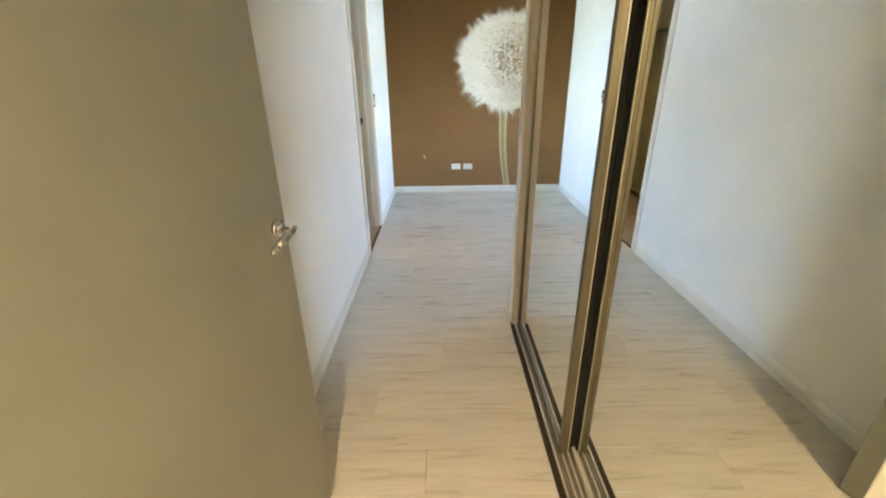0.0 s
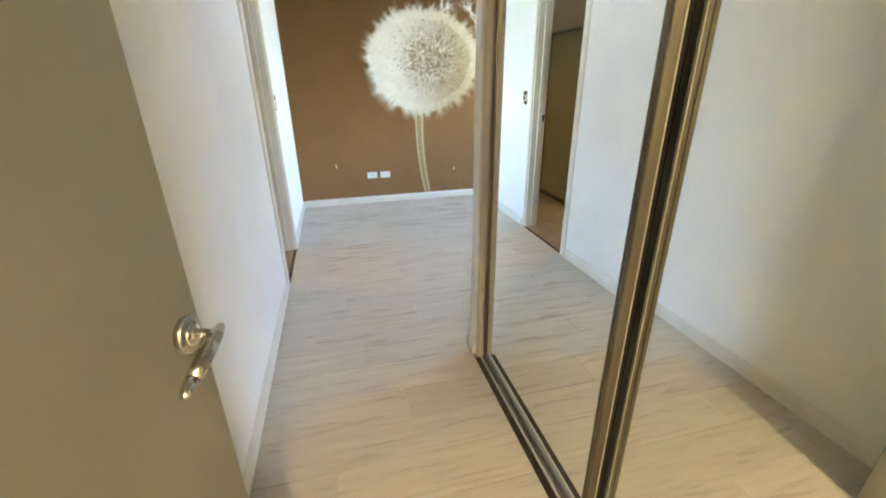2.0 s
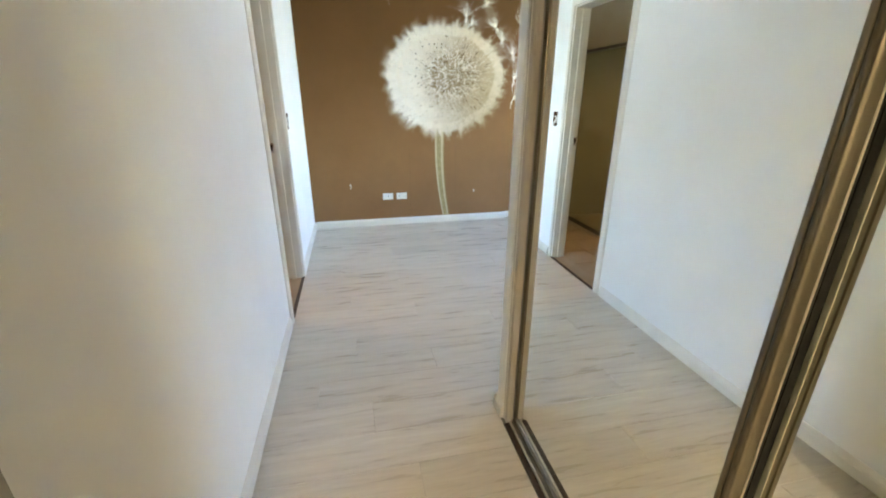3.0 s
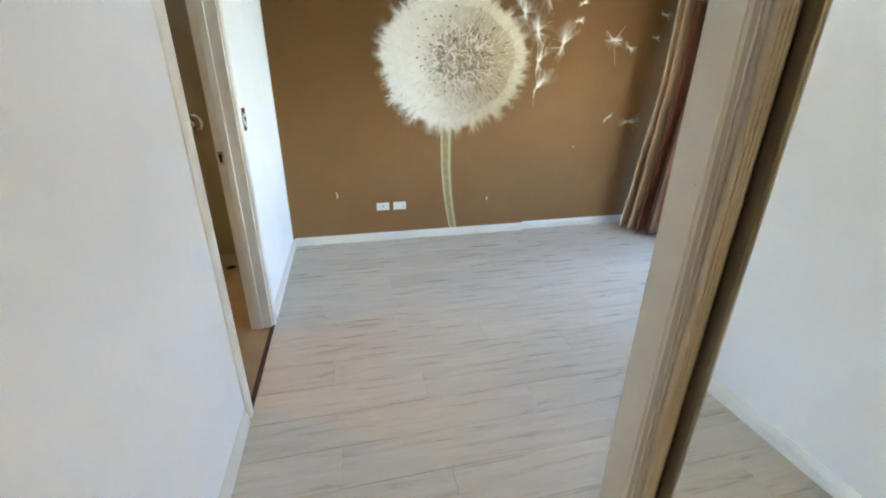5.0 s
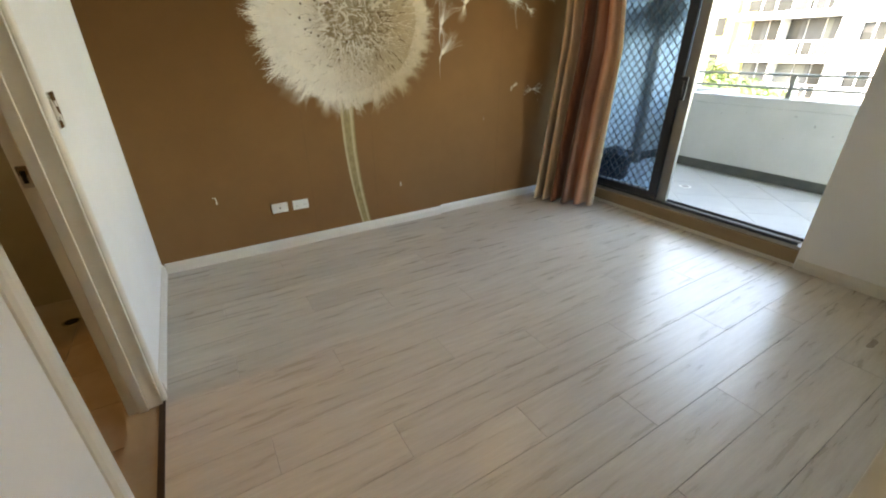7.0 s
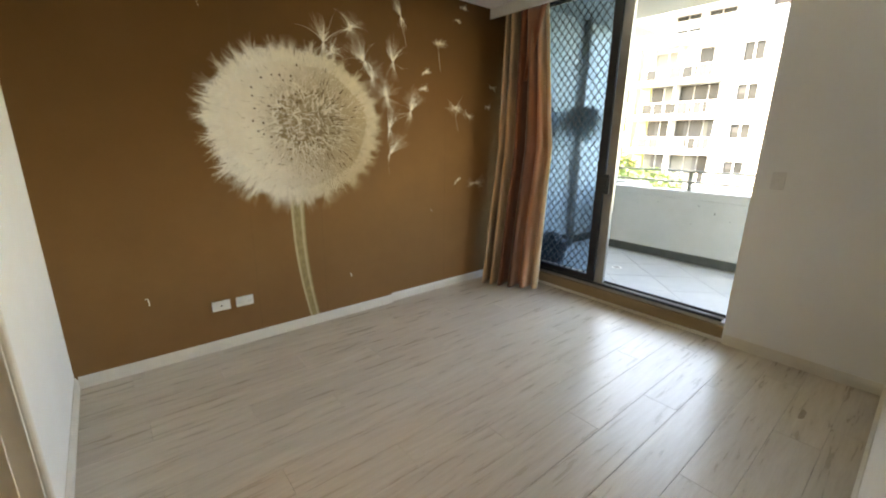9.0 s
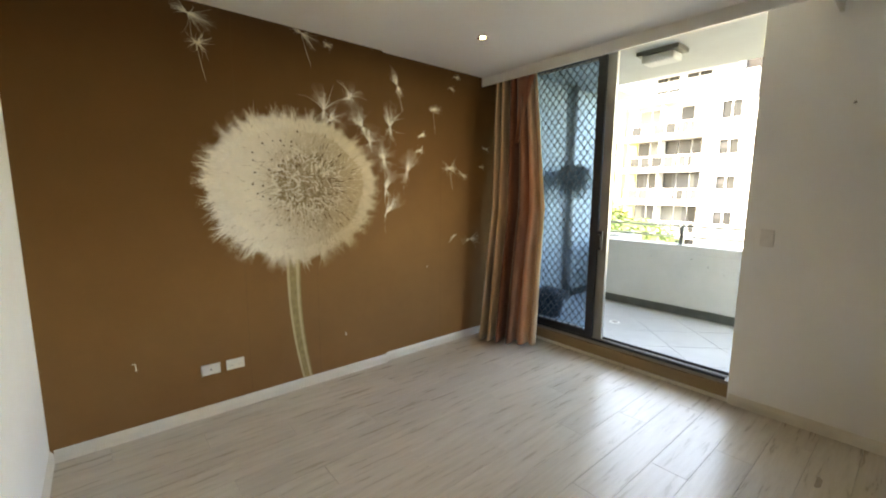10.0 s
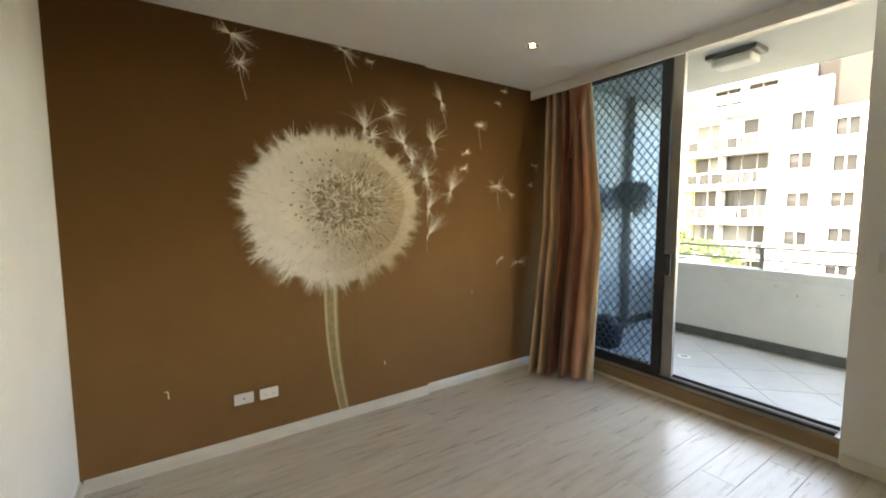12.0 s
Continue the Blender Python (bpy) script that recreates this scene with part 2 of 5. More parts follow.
def print_material(name, left, right, low, vary=0.25, scale=14.0, heart=0.0):
    """Printed picture: colour goes from left to right across the flower head, and towards low at its foot."""
    m = material(name, left, 0.62, spec=0.3)
    c = m.node_tree.nodes.new("ShaderNodeTexCoord")
    sep = m.node_tree.nodes.new("ShaderNodeSeparateXYZ")
    link(m, c.outputs["Object"], sep.inputs[0])
    across = node(m, "ShaderNodeMapRange")
    across.inputs["From Min"].default_value, across.inputs["From Max"].default_value = 0.45, 1.35
    across.interpolation_type = "SMOOTHSTEP"
    link(m, sep.outputs["X"], across.inputs["Value"])
    up = node(m, "ShaderNodeMapRange")
    up.inputs["From Min"].default_value, up.inputs["From Max"].default_value = 1.0, 1.7
    link(m, sep.outputs["Z"], up.inputs["Value"])
    a = m.node_tree.nodes.new("ShaderNodeMix")
    a.data_type = "RGBA"
    a.inputs[6].default_value, a.inputs[7].default_value = (*low, 1), (*right, 1)
    link(m, up.outputs[0], a.inputs[0])
    x = m.node_tree.nodes.new("ShaderNodeMix")
    x.data_type = "RGBA"
    x.inputs[6].default_value = (*left, 1)
    link(m, across.outputs[0], x.inputs[0])
    link(m, a.outputs[2], x.inputs[7])
    if heart:
        far_off = m.node_tree.nodes.new("ShaderNodeVectorMath")
        far_off.operation = "DISTANCE"
        far_off.inputs[1].default_value = (0.96, 5.3, 1.585)
        wob = node(m, "ShaderNodeTexNoise", Scale=7.0, Detail=6.0, Roughness=0.7)
        link(m, c.outputs["Object"], wob.inputs["Vector"])
        push = m.node_tree.nodes.new("ShaderNodeMath")
        push.operation = "MULTIPLY_ADD"
        push.inputs[1].default_value = 0.30
        link(m, c.outputs["Object"], far_off.inputs[0])
        link(m, wob.outputs["Fac"], push.inputs[0])
        link(m, far_off.outputs["Value"], push.inputs[2])
        near = node(m, "ShaderNodeMapRange")
        near.interpolation_type = "SMOOTHSTEP"
        near.inputs["From Min"].default_value, near.inputs["From Max"].default_value = 0.22, 0.60
        near.inputs["To Min"].default_value, near.inputs["To Max"].default_value = heart, 0.0
        link(m, push.outputs[0], near.inputs["Value"])
        w = m.node_tree.nodes.new("ShaderNodeMix")
        w.data_type = "RGBA"
        w.inputs[7].default_value = (0.40, 0.29, 0.165, 1)
        link(m, near.outputs[0], w.inputs[0])
        link(m, x.outputs[2], w.inputs[6])
        x = w
    n = node(m, "ShaderNodeTexNoise", Scale=scale, Detail=8.0, Roughness=0.7)
    link(m, c.outputs["Object"], n.inputs["Vector"])
    g = ramp(m, n.outputs["Fac"], [(0.3, (1 - vary, 1 - vary * 1.05, 1 - vary * 1.15)), (0.68, (1, 1, 1))])
    y = m.node_tree.nodes.new("ShaderNodeMix")
    y.data_type, y.blend_type = "RGBA", "MULTIPLY"
    y.inputs[0].default_value = 1
    link(m, x.outputs[2], y.inputs[6])
    link(m, g.outputs[0], y.inputs[7])
    geo = m.node_tree.nodes.new("ShaderNodeNewGeometry")
    isl = ramp(m, geo.outputs["Random Per Island"], [(0.0, (0.87, 0.86, 0.84)), (1.0, (1, 1, 1))])
    z = m.node_tree.nodes.new("ShaderNodeMix")
    z.data_type, z.blend_type = "RGBA", "MULTIPLY"
    z.inputs[0].default_value = 1
    link(m, y.outputs[2], z.inputs[6])
    link(m, isl.outputs[0], z.inputs[7])
    link(m, z.outputs[2], bsdf(m).inputs["Base Color"])
    return m


FLUFF = print_material("print_cream_fluff", (0.92, 0.85, 0.72), (0.56, 0.43, 0.25), (0.36, 0.25, 0.12), 0.14, 9, 0.9)
FLUFF_HAIR = print_material("print_cream_hair", (0.95, 0.90, 0.79), (0.80, 0.68, 0.48), (0.55, 0.41, 0.23), 0.15)
FLUFF_SHADE = print_material("print_beige_shade", (0.50, 0.39, 0.25), (0.42, 0.31, 0.18), (0.32, 0.22, 0.11), 0.3, 30)
CORE = print_material("print_brown_core", (0.44, 0.33, 0.19), (0.36, 0.26, 0.14), (0.33, 0.23, 0.12), 0.4, 40)
SEEDHAIR = print_material("print_cream_seed_hair", (0.95, 0.90, 0.79), (0.95, 0.90, 0.79), (0.90, 0.82, 0.68), 0.08)
SEEDDOT = material("print_dark_seed", (0.15, 0.09, 0.045), 0.9, spec=0.05)
STEM = print_material("print_olive_stem", (0.40, 0.31, 0.15), (0.40, 0.31, 0.15), (0.40, 0.31, 0.15), 0.4, 20)
STEMLIGHT = print_material("print_pale_stem", (0.56, 0.46, 0.28), (0.56, 0.46, 0.28), (0.56, 0.46, 0.28), 0.2, 20)


def curtain_material():
    """Striped satin: broad soft bands of gold, rust and brown across the width."""
    m = material("striped_satin_fold_shade", (0.4, 0.2, 0.1), 0.27)
    uv = m.node_tree.nodes.new("ShaderNodeUVMap")
    sep = m.node_tree.nodes.new("ShaderNodeSeparateXYZ")
    link(m, uv.outputs[0], sep.inputs[0])
    # Stripe colours; dark brown and pale bands also carry fold shade and highlights.
    gold, rust, brown, pale, rose = (0.72, 0.48, 0.28), (0.36, 0.11, 0.05), (0.09, 0.028, 0.014), (0.86, 0.68, 0.47), (0.68, 0.34, 0.21)
    slow = node(m, "ShaderNodeTexNoise", Scale=2.2, Detail=2.0)
    link(m, coords(m, (1, 1, 0.35)), slow.inputs["Vector"])
    drift = m.node_tree.nodes.new("ShaderNodeMath")
    drift.operation = "MULTIPLY_ADD"
    drift.inputs[1].default_value = 0.10
    link(m, slow.outputs["Fac"], drift.inputs[0])
    link(m, sep.outputs["X"], drift.inputs[2])
    r = ramp(m, drift.outputs[0], [(0.04, gold), (0.09, pale), (0.14, brown), (0.22, gold), (0.30, pale), (0.36, brown), (0.46, rust),
                                   (0.53, brown), (0.60, brown), (0.67, rose), (0.73, rust), (0.83, rose), (0.92, pale), (0.97, rose), (1.0, pale)])
    n = node(m, "ShaderNodeTexNoise", Scale=9.0, Detail=7.0, Roughness=0.6)
    link(m, coords(m, (1, 1, 0.25)), n.inputs["Vector"])
    g = ramp(m, n.outputs["Fac"], [(0.3, (0.72, 0.68, 0.62)), (0.65, (1, 1, 1))])
    x = m.node_tree.nodes.new("ShaderNodeMix")
    x.data_type, x.blend_type = "RGBA", "MULTIPLY"
    x.inputs[0].default_value = 1
    link(m, r.outputs[0], x.inputs[6])
    link(m, g.outputs[0], x.inputs[7])
    link(m, x.outputs[2], bsdf(m).inputs["Base Color"])
    bsdf(m).inputs["Sheen Weight"].default_value = 0.3
    w = node(m, "ShaderNodeTexNoise", Scale=300.0, Detail=2.0)
    link(m, coords(m, (1, 1, 1)), w.inputs["Vector"])
    b = node(m, "ShaderNodeBump", Strength=0.1, Distance=0.001)
    link(m, w.outputs["Fac"], b.inputs["Height"])
    link(m, b.outputs[0], bsdf(m).inputs["Normal"])
    return m


SATINCLOTH = curtain_material()


def glow(name, color, strength):
    m = material(name, color, 0.4)
    bsdf(m).inputs["Emission Color"].default_value = (*color, 1)
    bsdf(m).inputs["Emission Strength"].default_value = strength
    return m


BULB = glow("lit_bulb", (1, 0.82, 0.55), 9)


# ---- mesh helpers ----
def box(bm, x0, x1, y0, y1, z0, z1):
    vs = [bm.verts.new((x, y, z)) for x in (x0, x1) for y in (y0, y1) for z in (z0, z1)]
    for f in ((0, 1, 3, 2), (4, 6, 7, 5), (0, 4, 5, 1), (2, 3, 7, 6), (0, 2, 6, 4), (1, 5, 7, 3)):
        bm.faces.new([vs[i] for i in f])
    return bm


def bevelled(bm, width=0.003, segments=2):
    bmesh.ops.bevel(bm, geom=list(bm.edges), offset=width, segments=segments, affect="EDGES", profile=0.6)
    return bm


def slab(x0, x1, y0, y1, z0, z1, bevel=0.0, segments=2):
    bm = box(bmesh.new(), x0, x1, y0, y1, z0, z1)
    if bevel:
        bevelled(bm, bevel, segments)
    return bm


def sweep(profile, a, b):
    """A closed profile of (out, up) carried from a to b; out points to the left of the way from a to b."""
    bm = bmesh.new()
    a, b = Vector(a), Vector(b)
    way = (b - a).normalized()
    side, up = (Vector((-way.y, way.x, 0)), Vector((0, 0, 1))) if abs(way.z) < 0.9 else (Vector((1, 0, 0)), Vector((0, 1, 0)))
    ends = [[bm.verts.new(p + side * o + up * h) for o, h in profile] for p in (a, b)]
    k = len(profile)
    for i in range(k):
        bm.faces.new((ends[0][i], ends[0][(i + 1) % k], ends[1][(i + 1) % k], ends[1][i]))
    bm.faces.new(ends[0][::-1])
    bm.faces.new(ends[1])
    bmesh.ops.recalc_face_normals(bm, faces=bm.faces)
    return bm


def upright(profile, z0, z1):
    """A closed profile of (x, y) carried from z0 to z1."""
    bm = bmesh.new()
    ends = [[bm.verts.new((x, y, z)) for x, y in profile] for z in (z0, z1)]
    k = len(profile)
    for i in range(k):
        bm.faces.new((ends[0][i], ends[0][(i + 1) % k], ends[1][(i + 1) % k], ends[1][i]))
    bm.faces.new(ends[0][::-1])
    bm.faces.new(ends[1])
    bmesh.ops.recalc_face_normals(bm, faces=bm.faces)
    return bm


def lathe(rings, m=None, steps=28):
    """Rings of (along, radius) turned round the z axis, then set by m."""
    bm = bmesh.new()
    loops = []
    for h, r in rings:
        loops.append([bm.verts.new((r * math.cos(2 * math.pi * i / steps), r * math.sin(2 * math.pi * i / steps), h)) for i in range(steps)])
    for p, q in zip(loops, loops[1:]):
        for i in range(steps):
            bm.faces.new((p[i], p[(i + 1) % steps], q[(i + 1) % steps], q[i]))
    bm.faces.new(loops[0][::-1])
    bm.faces.new(loops[-1])
    bmesh.ops.recalc_face_normals(bm, faces=bm.faces)
    if m is not None:
        bm.transform(m)
    return bm


def mesh_of(name, bm, mat, smooth=False):
    me = bpy.data.meshes.new(name)
    bm.normal_update()
    bm.to_mesh(me)
    bm.free()
    if mat is not None:
        me.materials.append(mat)
    if smooth:
        for p in me.polygons:
            p.use_smooth = True
    return me


def thing(name, label, category, group="", kind="", at=(0, 0, 0)):
    ob = new(name)
    ob.empty_display_size = 0.1
    ob.location = at
    return tagged(ob, label, category, group, kind)


def part(name, bm, mat, parent=None, label="", smooth=False, kind=""):
    """One mesh; the bmesh is in the parent's frame."""
    ob = new(name, mesh_of(name, bm, mat, smooth))
    if parent is not None:
        ob.parent = parent
    return tagged(ob, label, "", "", kind)


def structure(name, bm, mat, label, category, smooth=False):
    ob = new(name, mesh_of(name, bm, mat, smooth))
    return tagged(ob, label, category, "", "structure")


# ---- plan ----
WL, WR = -0.62, 3.165
FAR, FAR2 = 5.30, 5.33
TOP = 2.69
NIB, NIBY0, NIBY1 = 0.438, 2.11, 2.197
OPEN0, OPEN1 = 3.228, 3.962
ENTRY = 0.15
SKIRT = [(0, 0), (0.016, 0), (0.016, 0.045), (0.013, 0.052), (0.013, 0.056), (0.009, 0.062), (0.007, 0.068), (0.004, 0.074), (0, 0.075)]

# walls
left = structure("wall_west", slab(WL - 0.12, WL, -1.6, OPEN0, 0, 2.80), WHITE, "smooth white painted passage and bedroom wall", "wall")
part("wall_section", slab(WL - 0.12, WL, OPEN1, 5.42, 0, 2.80), WHITE, left)
part("wall_section", slab(WL - 0.12, WL, OPEN0, OPEN1, 2.04, 2.80), WHITE, left)
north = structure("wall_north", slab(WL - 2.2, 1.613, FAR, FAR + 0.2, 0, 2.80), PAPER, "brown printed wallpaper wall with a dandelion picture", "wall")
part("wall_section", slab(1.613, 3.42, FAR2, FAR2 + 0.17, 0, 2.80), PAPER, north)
east = structure("wall_east", slab(WR, WR + 0.24, -0.2, 3.072, 0, 2.80), WHITE, "white painted wall beside the balcony door", "wall")
part("wall_section", slab(WR + 0.02, WR + 0.24, 5.15, FAR2, 0, 2.80), WHITE, east)
part("wall_section", slab(WR, WR + 0.24, 3.072, 5.15, 2.800, 2.814), WHITE, east)
structure("wall_south", slab(0.480, WR, NIBY0, NIBY1, 0, 2.80), WHITE, "white painted bedroom wall behind the wardrobe", "wall")
structure("wall_nib", slab(NIB, 0.480, NIBY0, NIBY1, 0, 2.80, 0.002), CREAM, "narrow cream painted wall end at the wardrobe", "wall")
entry = structure("wall_entry", slab(WL, -0.585, ENTRY - 0.06, ENTRY + 0.05, 0, 2.80), WHITE, "white wall round the bedroom entry door", "wall")
part("wall_section", slab(0.40, 1.25, ENTRY - 0.06, ENTRY + 0.05, 0, 2.80), WHITE, entry)
part("wall_section", slab(-0.585, 0.40, ENTRY - 0.06, ENTRY + 0.05, 2.06, 2.80), WHITE, entry)
structure("wall_wardrobe", slab(1.13, 1.25, ENTRY + 0.05, NIBY0, 0, 2.80), WHITE, "plain wall at the back of the wardrobe", "wall")
structure("wall_wardrobe_head", slab(0.430, 0.56, ENTRY + 0.05, NIBY0, 2.42, 2.80), WHITE, "white wall above the mirrored wardrobe doors", "wall")
structure("wall_passage", slab(0.45, 0.57, -1.6, ENTRY - 0.06, 0, 2.80), WHITE, "white wall of the passage behind the entry", "wall")
structure("wall_passage_end", slab(WL - 0.12, 0.57, -1.72, -1.6, 0, 2.80), WHITE, "white wall at the end of the passage", "wall")
ceil = structure("ceiling", slab(WL - 2.4, 2.828, -1.72, 5.5, TOP, 2.86), CEILING, "flat white painted ceiling", "ceiling")
part("ceiling_section", slab(2.8285, WR + 0.2, -1.72, 2.72, TOP, 2.86), CEILING, ceil)
part("ceiling_recess", slab(2.8285, WR + 0.2, 2.7205, 5.5, 2.815, 2.86), CEILING, ceil)
structure("floor_base", slab(WL - 0.0, WR + 0.15, -1.6, FAR2 + 0.1, -0.2, -0.012), GROUT, "floor underlay beneath the laminate boards", "floor")
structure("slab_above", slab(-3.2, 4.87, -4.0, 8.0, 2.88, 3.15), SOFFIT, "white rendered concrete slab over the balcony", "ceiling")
ext = bpy.data.objects["slab_above"]
# Added length of slab over the deeper corner, to keep its wall shaded.
part("slab_section", slab(4.87, 5.75, 5.06, 8.0, 2.88, 3.15), RENDER, ext)
structure("pelmet", slab(2.808, 2.8275, 2.70, FAR2, 2.604, TOP - 0.0005), WHITE, "white boxed curtain pelmet below the ceiling", "pelmet")
pel = bpy.data.objects["pelmet"]
part("pelmet_end", slab(2.828, WR, 2.70, 2.7195, 2.604, TOP - 0.0005), WHITE, pel)


def skirting(name, a, b, label="cream gloss moulded skirting board on the floor"):
    ob = structure(name, sweep(SKIRT, a, b), CREAM, label, "skirting board")
    return ob


skirting("baseboard_west", (WL, 3.155, 0), (WL, 1.55, 0))
bpy.data.objects["baseboard_west"].data.name = "baseboard"
skirting("baseboard_west_near", (WL, 1.55, 0), (WL, ENTRY + 0.05, 0))
skirting("baseboard_west_far", (WL, FAR, 0), (WL, 4.02, 0))
skirting("baseboard_north", (1.613, FAR, 0), (WL + 0.016, FAR, 0))
skirting("baseboard_north_return", (3.13, FAR2, 0), (1.613, FAR2, 0))
skirting("baseboard_east", (WR, NIBY1 + 0.016, 0), (WR, 3.06, 0))
skirting("baseboard_south", (NIB - 0.016, NIBY1, 0), (WR - 0.016, NIBY1, 0))
skirting("baseboard_nib", (NIB, NIBY0 + 0.012, 0), (NIB, NIBY1 + 0.016, 0))

# ---- bathroom doorway ----
ARCH = [(0, 0), (0.0, 0.06), (0.006, 0.06), (0.014, 0.052), (0.018, 0.040), (0.018, 0.012), (0.014, 0.004), (0.008, 0.0)]
frame1 = structure("door_frame_bathroom", slab(WL - 0.122, WL + 0.002, OPEN0, OPEN0 + 0.022, 0, 2.04, 0.002), CREAM, "cream gloss painted bathroom door frame", "door frame")
part("jamb", slab(WL - 0.122, WL + 0.002, OPEN1 - 0.022, OPEN1, 0, 2.04, 0.002), CREAM, frame1)
part("head", slab(WL - 0.122, WL + 0.002, OPEN0 + 0.022, OPEN1 - 0.022, 2.018, 2.04, 0.002), CREAM, frame1)
part("door_stop", slab(WL - 0.085, WL - 0.05, OPEN1 - 0.034, OPEN1 - 0.0225, 0, 2.017, 0.002), CREAM, frame1)
part("door_stop", slab(WL - 0.085, WL - 0.05, OPEN0 + 0.0225, OPEN0 + 0.034, 0, 2.017, 0.002), CREAM, frame1)
part("architrave", upright([(WL + o, OPEN0 + 0.008 - w) for o, w in ARCH], 0, 2.09), CREAM, frame1)
part("architrave", upright([(WL + o, OPEN1 - 0.008 + 0.75 * w) for o, w in ARCH], 0, 2.09), CREAM, frame1)
part("architrave", slab(WL, WL + 0.016, OPEN0 + 0.008, OPEN1 - 0.008, 2.03, 2.09, 0.003), CREAM, frame1)
strike = part("strike_plate", slab(WL - 0.115, WL - 0.088, OPEN1 - 0.0245, OPEN1 - 0.0222, 1.00, 1.07, 0.0006), SATIN, frame1, "worn satin metal strike plate")
part("strike_tongue", slab(WL - 0.108, WL - 0.096, OPEN1 - 0.028, OPEN1 - 0.0246, 1.015, 1.055, 0.001), DARKGAP, strike)
structure("threshold_strip", slab(WL - 0.012, WL + 0.012, OPEN0 + 0.012, OPEN1 + 0.055, -0.012, 0.004, 0.001), DARKWOOD, "dark timber threshold strip between boards and tiles", "threshold")
sill = structure("floor_tile_sill", slab(WL - 0.13, WL - 0.0125, OPEN0, OPEN1, -0.02, -0.004), BTILE, "tan tiles in the bathroom doorway", "floor")

# bathroom
structure("bathroom_floor", slab(-2.8, WL - 0.12, 2.2, FAR, -0.10, -0.024), GROUT, "grout bed of the bathroom floor", "floor")
bf = bpy.data.objects["bathroom_floor"]
tile_mesh = mesh_of("tile", slab(0, 0.297, 0, 0.297, 0, 0.012, 0.0015, 1), BTILE)
for i in range(7):
    for j in range(10):
        t = new("tile", tile_mesh)
        t.location = (-0.745 - 0.3 * (i + 1), 2.28 + 0.3 * j, -0.026)
        t.parent = bf
wallb = structure("bathroom_wall", slab(-2.8, WL - 0.12, FAR - 0.03, FAR - 0.001, -0.02, 2.6), BWALL, "cream tiled bathroom wall", "wall")
part("wall_section", slab(-2.8, -2.7, 2.2, FAR - 0.03, -0.02, 2.6), BWALL, wallb)
part("wall_section", slab(-2.8, WL - 0.12, 2.1, 2.2, -0.02, 2.6), BWALL, wallb)
mixer = thing("shower_mixer", "round chrome shower mixer on the cream tiled wall", "shower mixer", at=(-1.23, FAR - 0.03, 1.09))
toward_south = pose(0, 0, 0, 90)
part("wall_plate", lathe([(0, 0.075), (0.006, 0.078), (0.012, 0.07), (0.014, 0.03)], toward_south), CHROME, mixer, smooth=True)
part("knob", lathe([(0.012, 0.028), (0.05, 0.026), (0.056, 0.02), (0.058, 0.005)], toward_south), CHROME, mixer, smooth=True)
part("lever", slab(-0.008, 0.008, -0.055, -0.042, -0.075, -0.01, 0.003), CHROME, mixer)
drain = thing("floor_drain", "small round chrome floor drain in tan tiles", "drain", at=(-1.08, 4.95, -0.013))
part("rim", lathe([(0, 0.045), (0.003, 0.045), (0.004, 0.040)]), CHROME, drain)
part("grate", lathe([(0.004, 0.034), (0.005, 0.03)]), DARKGAP, drain)
screen = thing("shower_screen", "framed clear glass shower screen on the bathroom floor", "shower screen")
part("screen_post", slab(-1.445, -1.415, 4.40, 4.43, -0.014, 1.86, 0.003), ALU, screen)
part("screen_post", slab(-1.445, -1.415, 5.235, 5.262, -0.014, 1.86, 0.003), ALU, screen)
part("top_rail", slab(-1.445, -1.415, 4.43, 5.235, 1.83, 1.86, 0.003), ALU, screen)
part("bottom_rail", slab(-1.445, -1.415, 4.43, 5.235, -0.014, 0.03, 0.003), ALU, screen)
part("glass", slab(-1.434, -1.426, 4.43, 5.235, 0.03, 1.83), CLEAR, screen)
vanity = thing("bathroom_vanity", "cream bathroom vanity with a pale top beside the shower", "vanity", at=(-2.4, 4.1, -0.014))
part("cabinet_body", slab(-0.29, 0.25, -0.7, 0.0, 0, 0.83, 0.004), BWALL, vanity)
part("vanity_top", slab(-0.295, 0.27, -0.71, 0.01, 0.832, 0.86, 0.004), PLASTIC, vanity)

# switch beside the bathroom door
sw = thing("light_switch", "slim satin metal light switch on the white wall", "light switch", at=(WL, 4.115, 1.212))
part("cover_plate", slab(0, 0.007, -0.035, 0.035, -0.058, 0.058, 0.002), SATIN, sw)
for i, z in enumerate((-0.025, 0.02)):
    part("rocker", slab(0.0072, 0.0105, -0.008, 0.008, z - 0.009, z + 0.009, 0.001), PLASTIC, sw)

# ---- entry door ----
HINGE, EDGE = Vector((-0.560, 0.190)), Vector((-0.394, 0.992))
turn = math.degrees(math.atan2(EDGE.y - HINGE.y, EDGE.x - HINGE.x))
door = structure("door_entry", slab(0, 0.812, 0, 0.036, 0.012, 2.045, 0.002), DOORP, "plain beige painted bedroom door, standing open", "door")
door.matrix_world = pose(HINGE.x, HINGE.y, 0, 0, 0, turn)
handle = thing("door_handle", "satin nickel lever handle on a round rose", "door handle")
handle.parent = door
handle.location = (0.772, 0, 1.047)
face = pose(0, 0, 0, 90)
part("rose", lathe([(0, 0.0255), (0.002, 0.0265), (0.009, 0.0265), (0.011, 0.0245), (0.0115, 0.018)], face), SATIN, handle, smooth=True)
part("rose_cap", lathe([(0.0115, 0.018), (0.014, 0.0165), (0.016, 0.012), (0.017, 0.008)], face), CHROME, handle, "polished chrome collar", smooth=True)
part("neck", lathe([(0.012, 0.0085), (0.040, 0.0075), (0.046, 0.0085), (0.050, 0.006)], face), CHROME, handle, smooth=True)
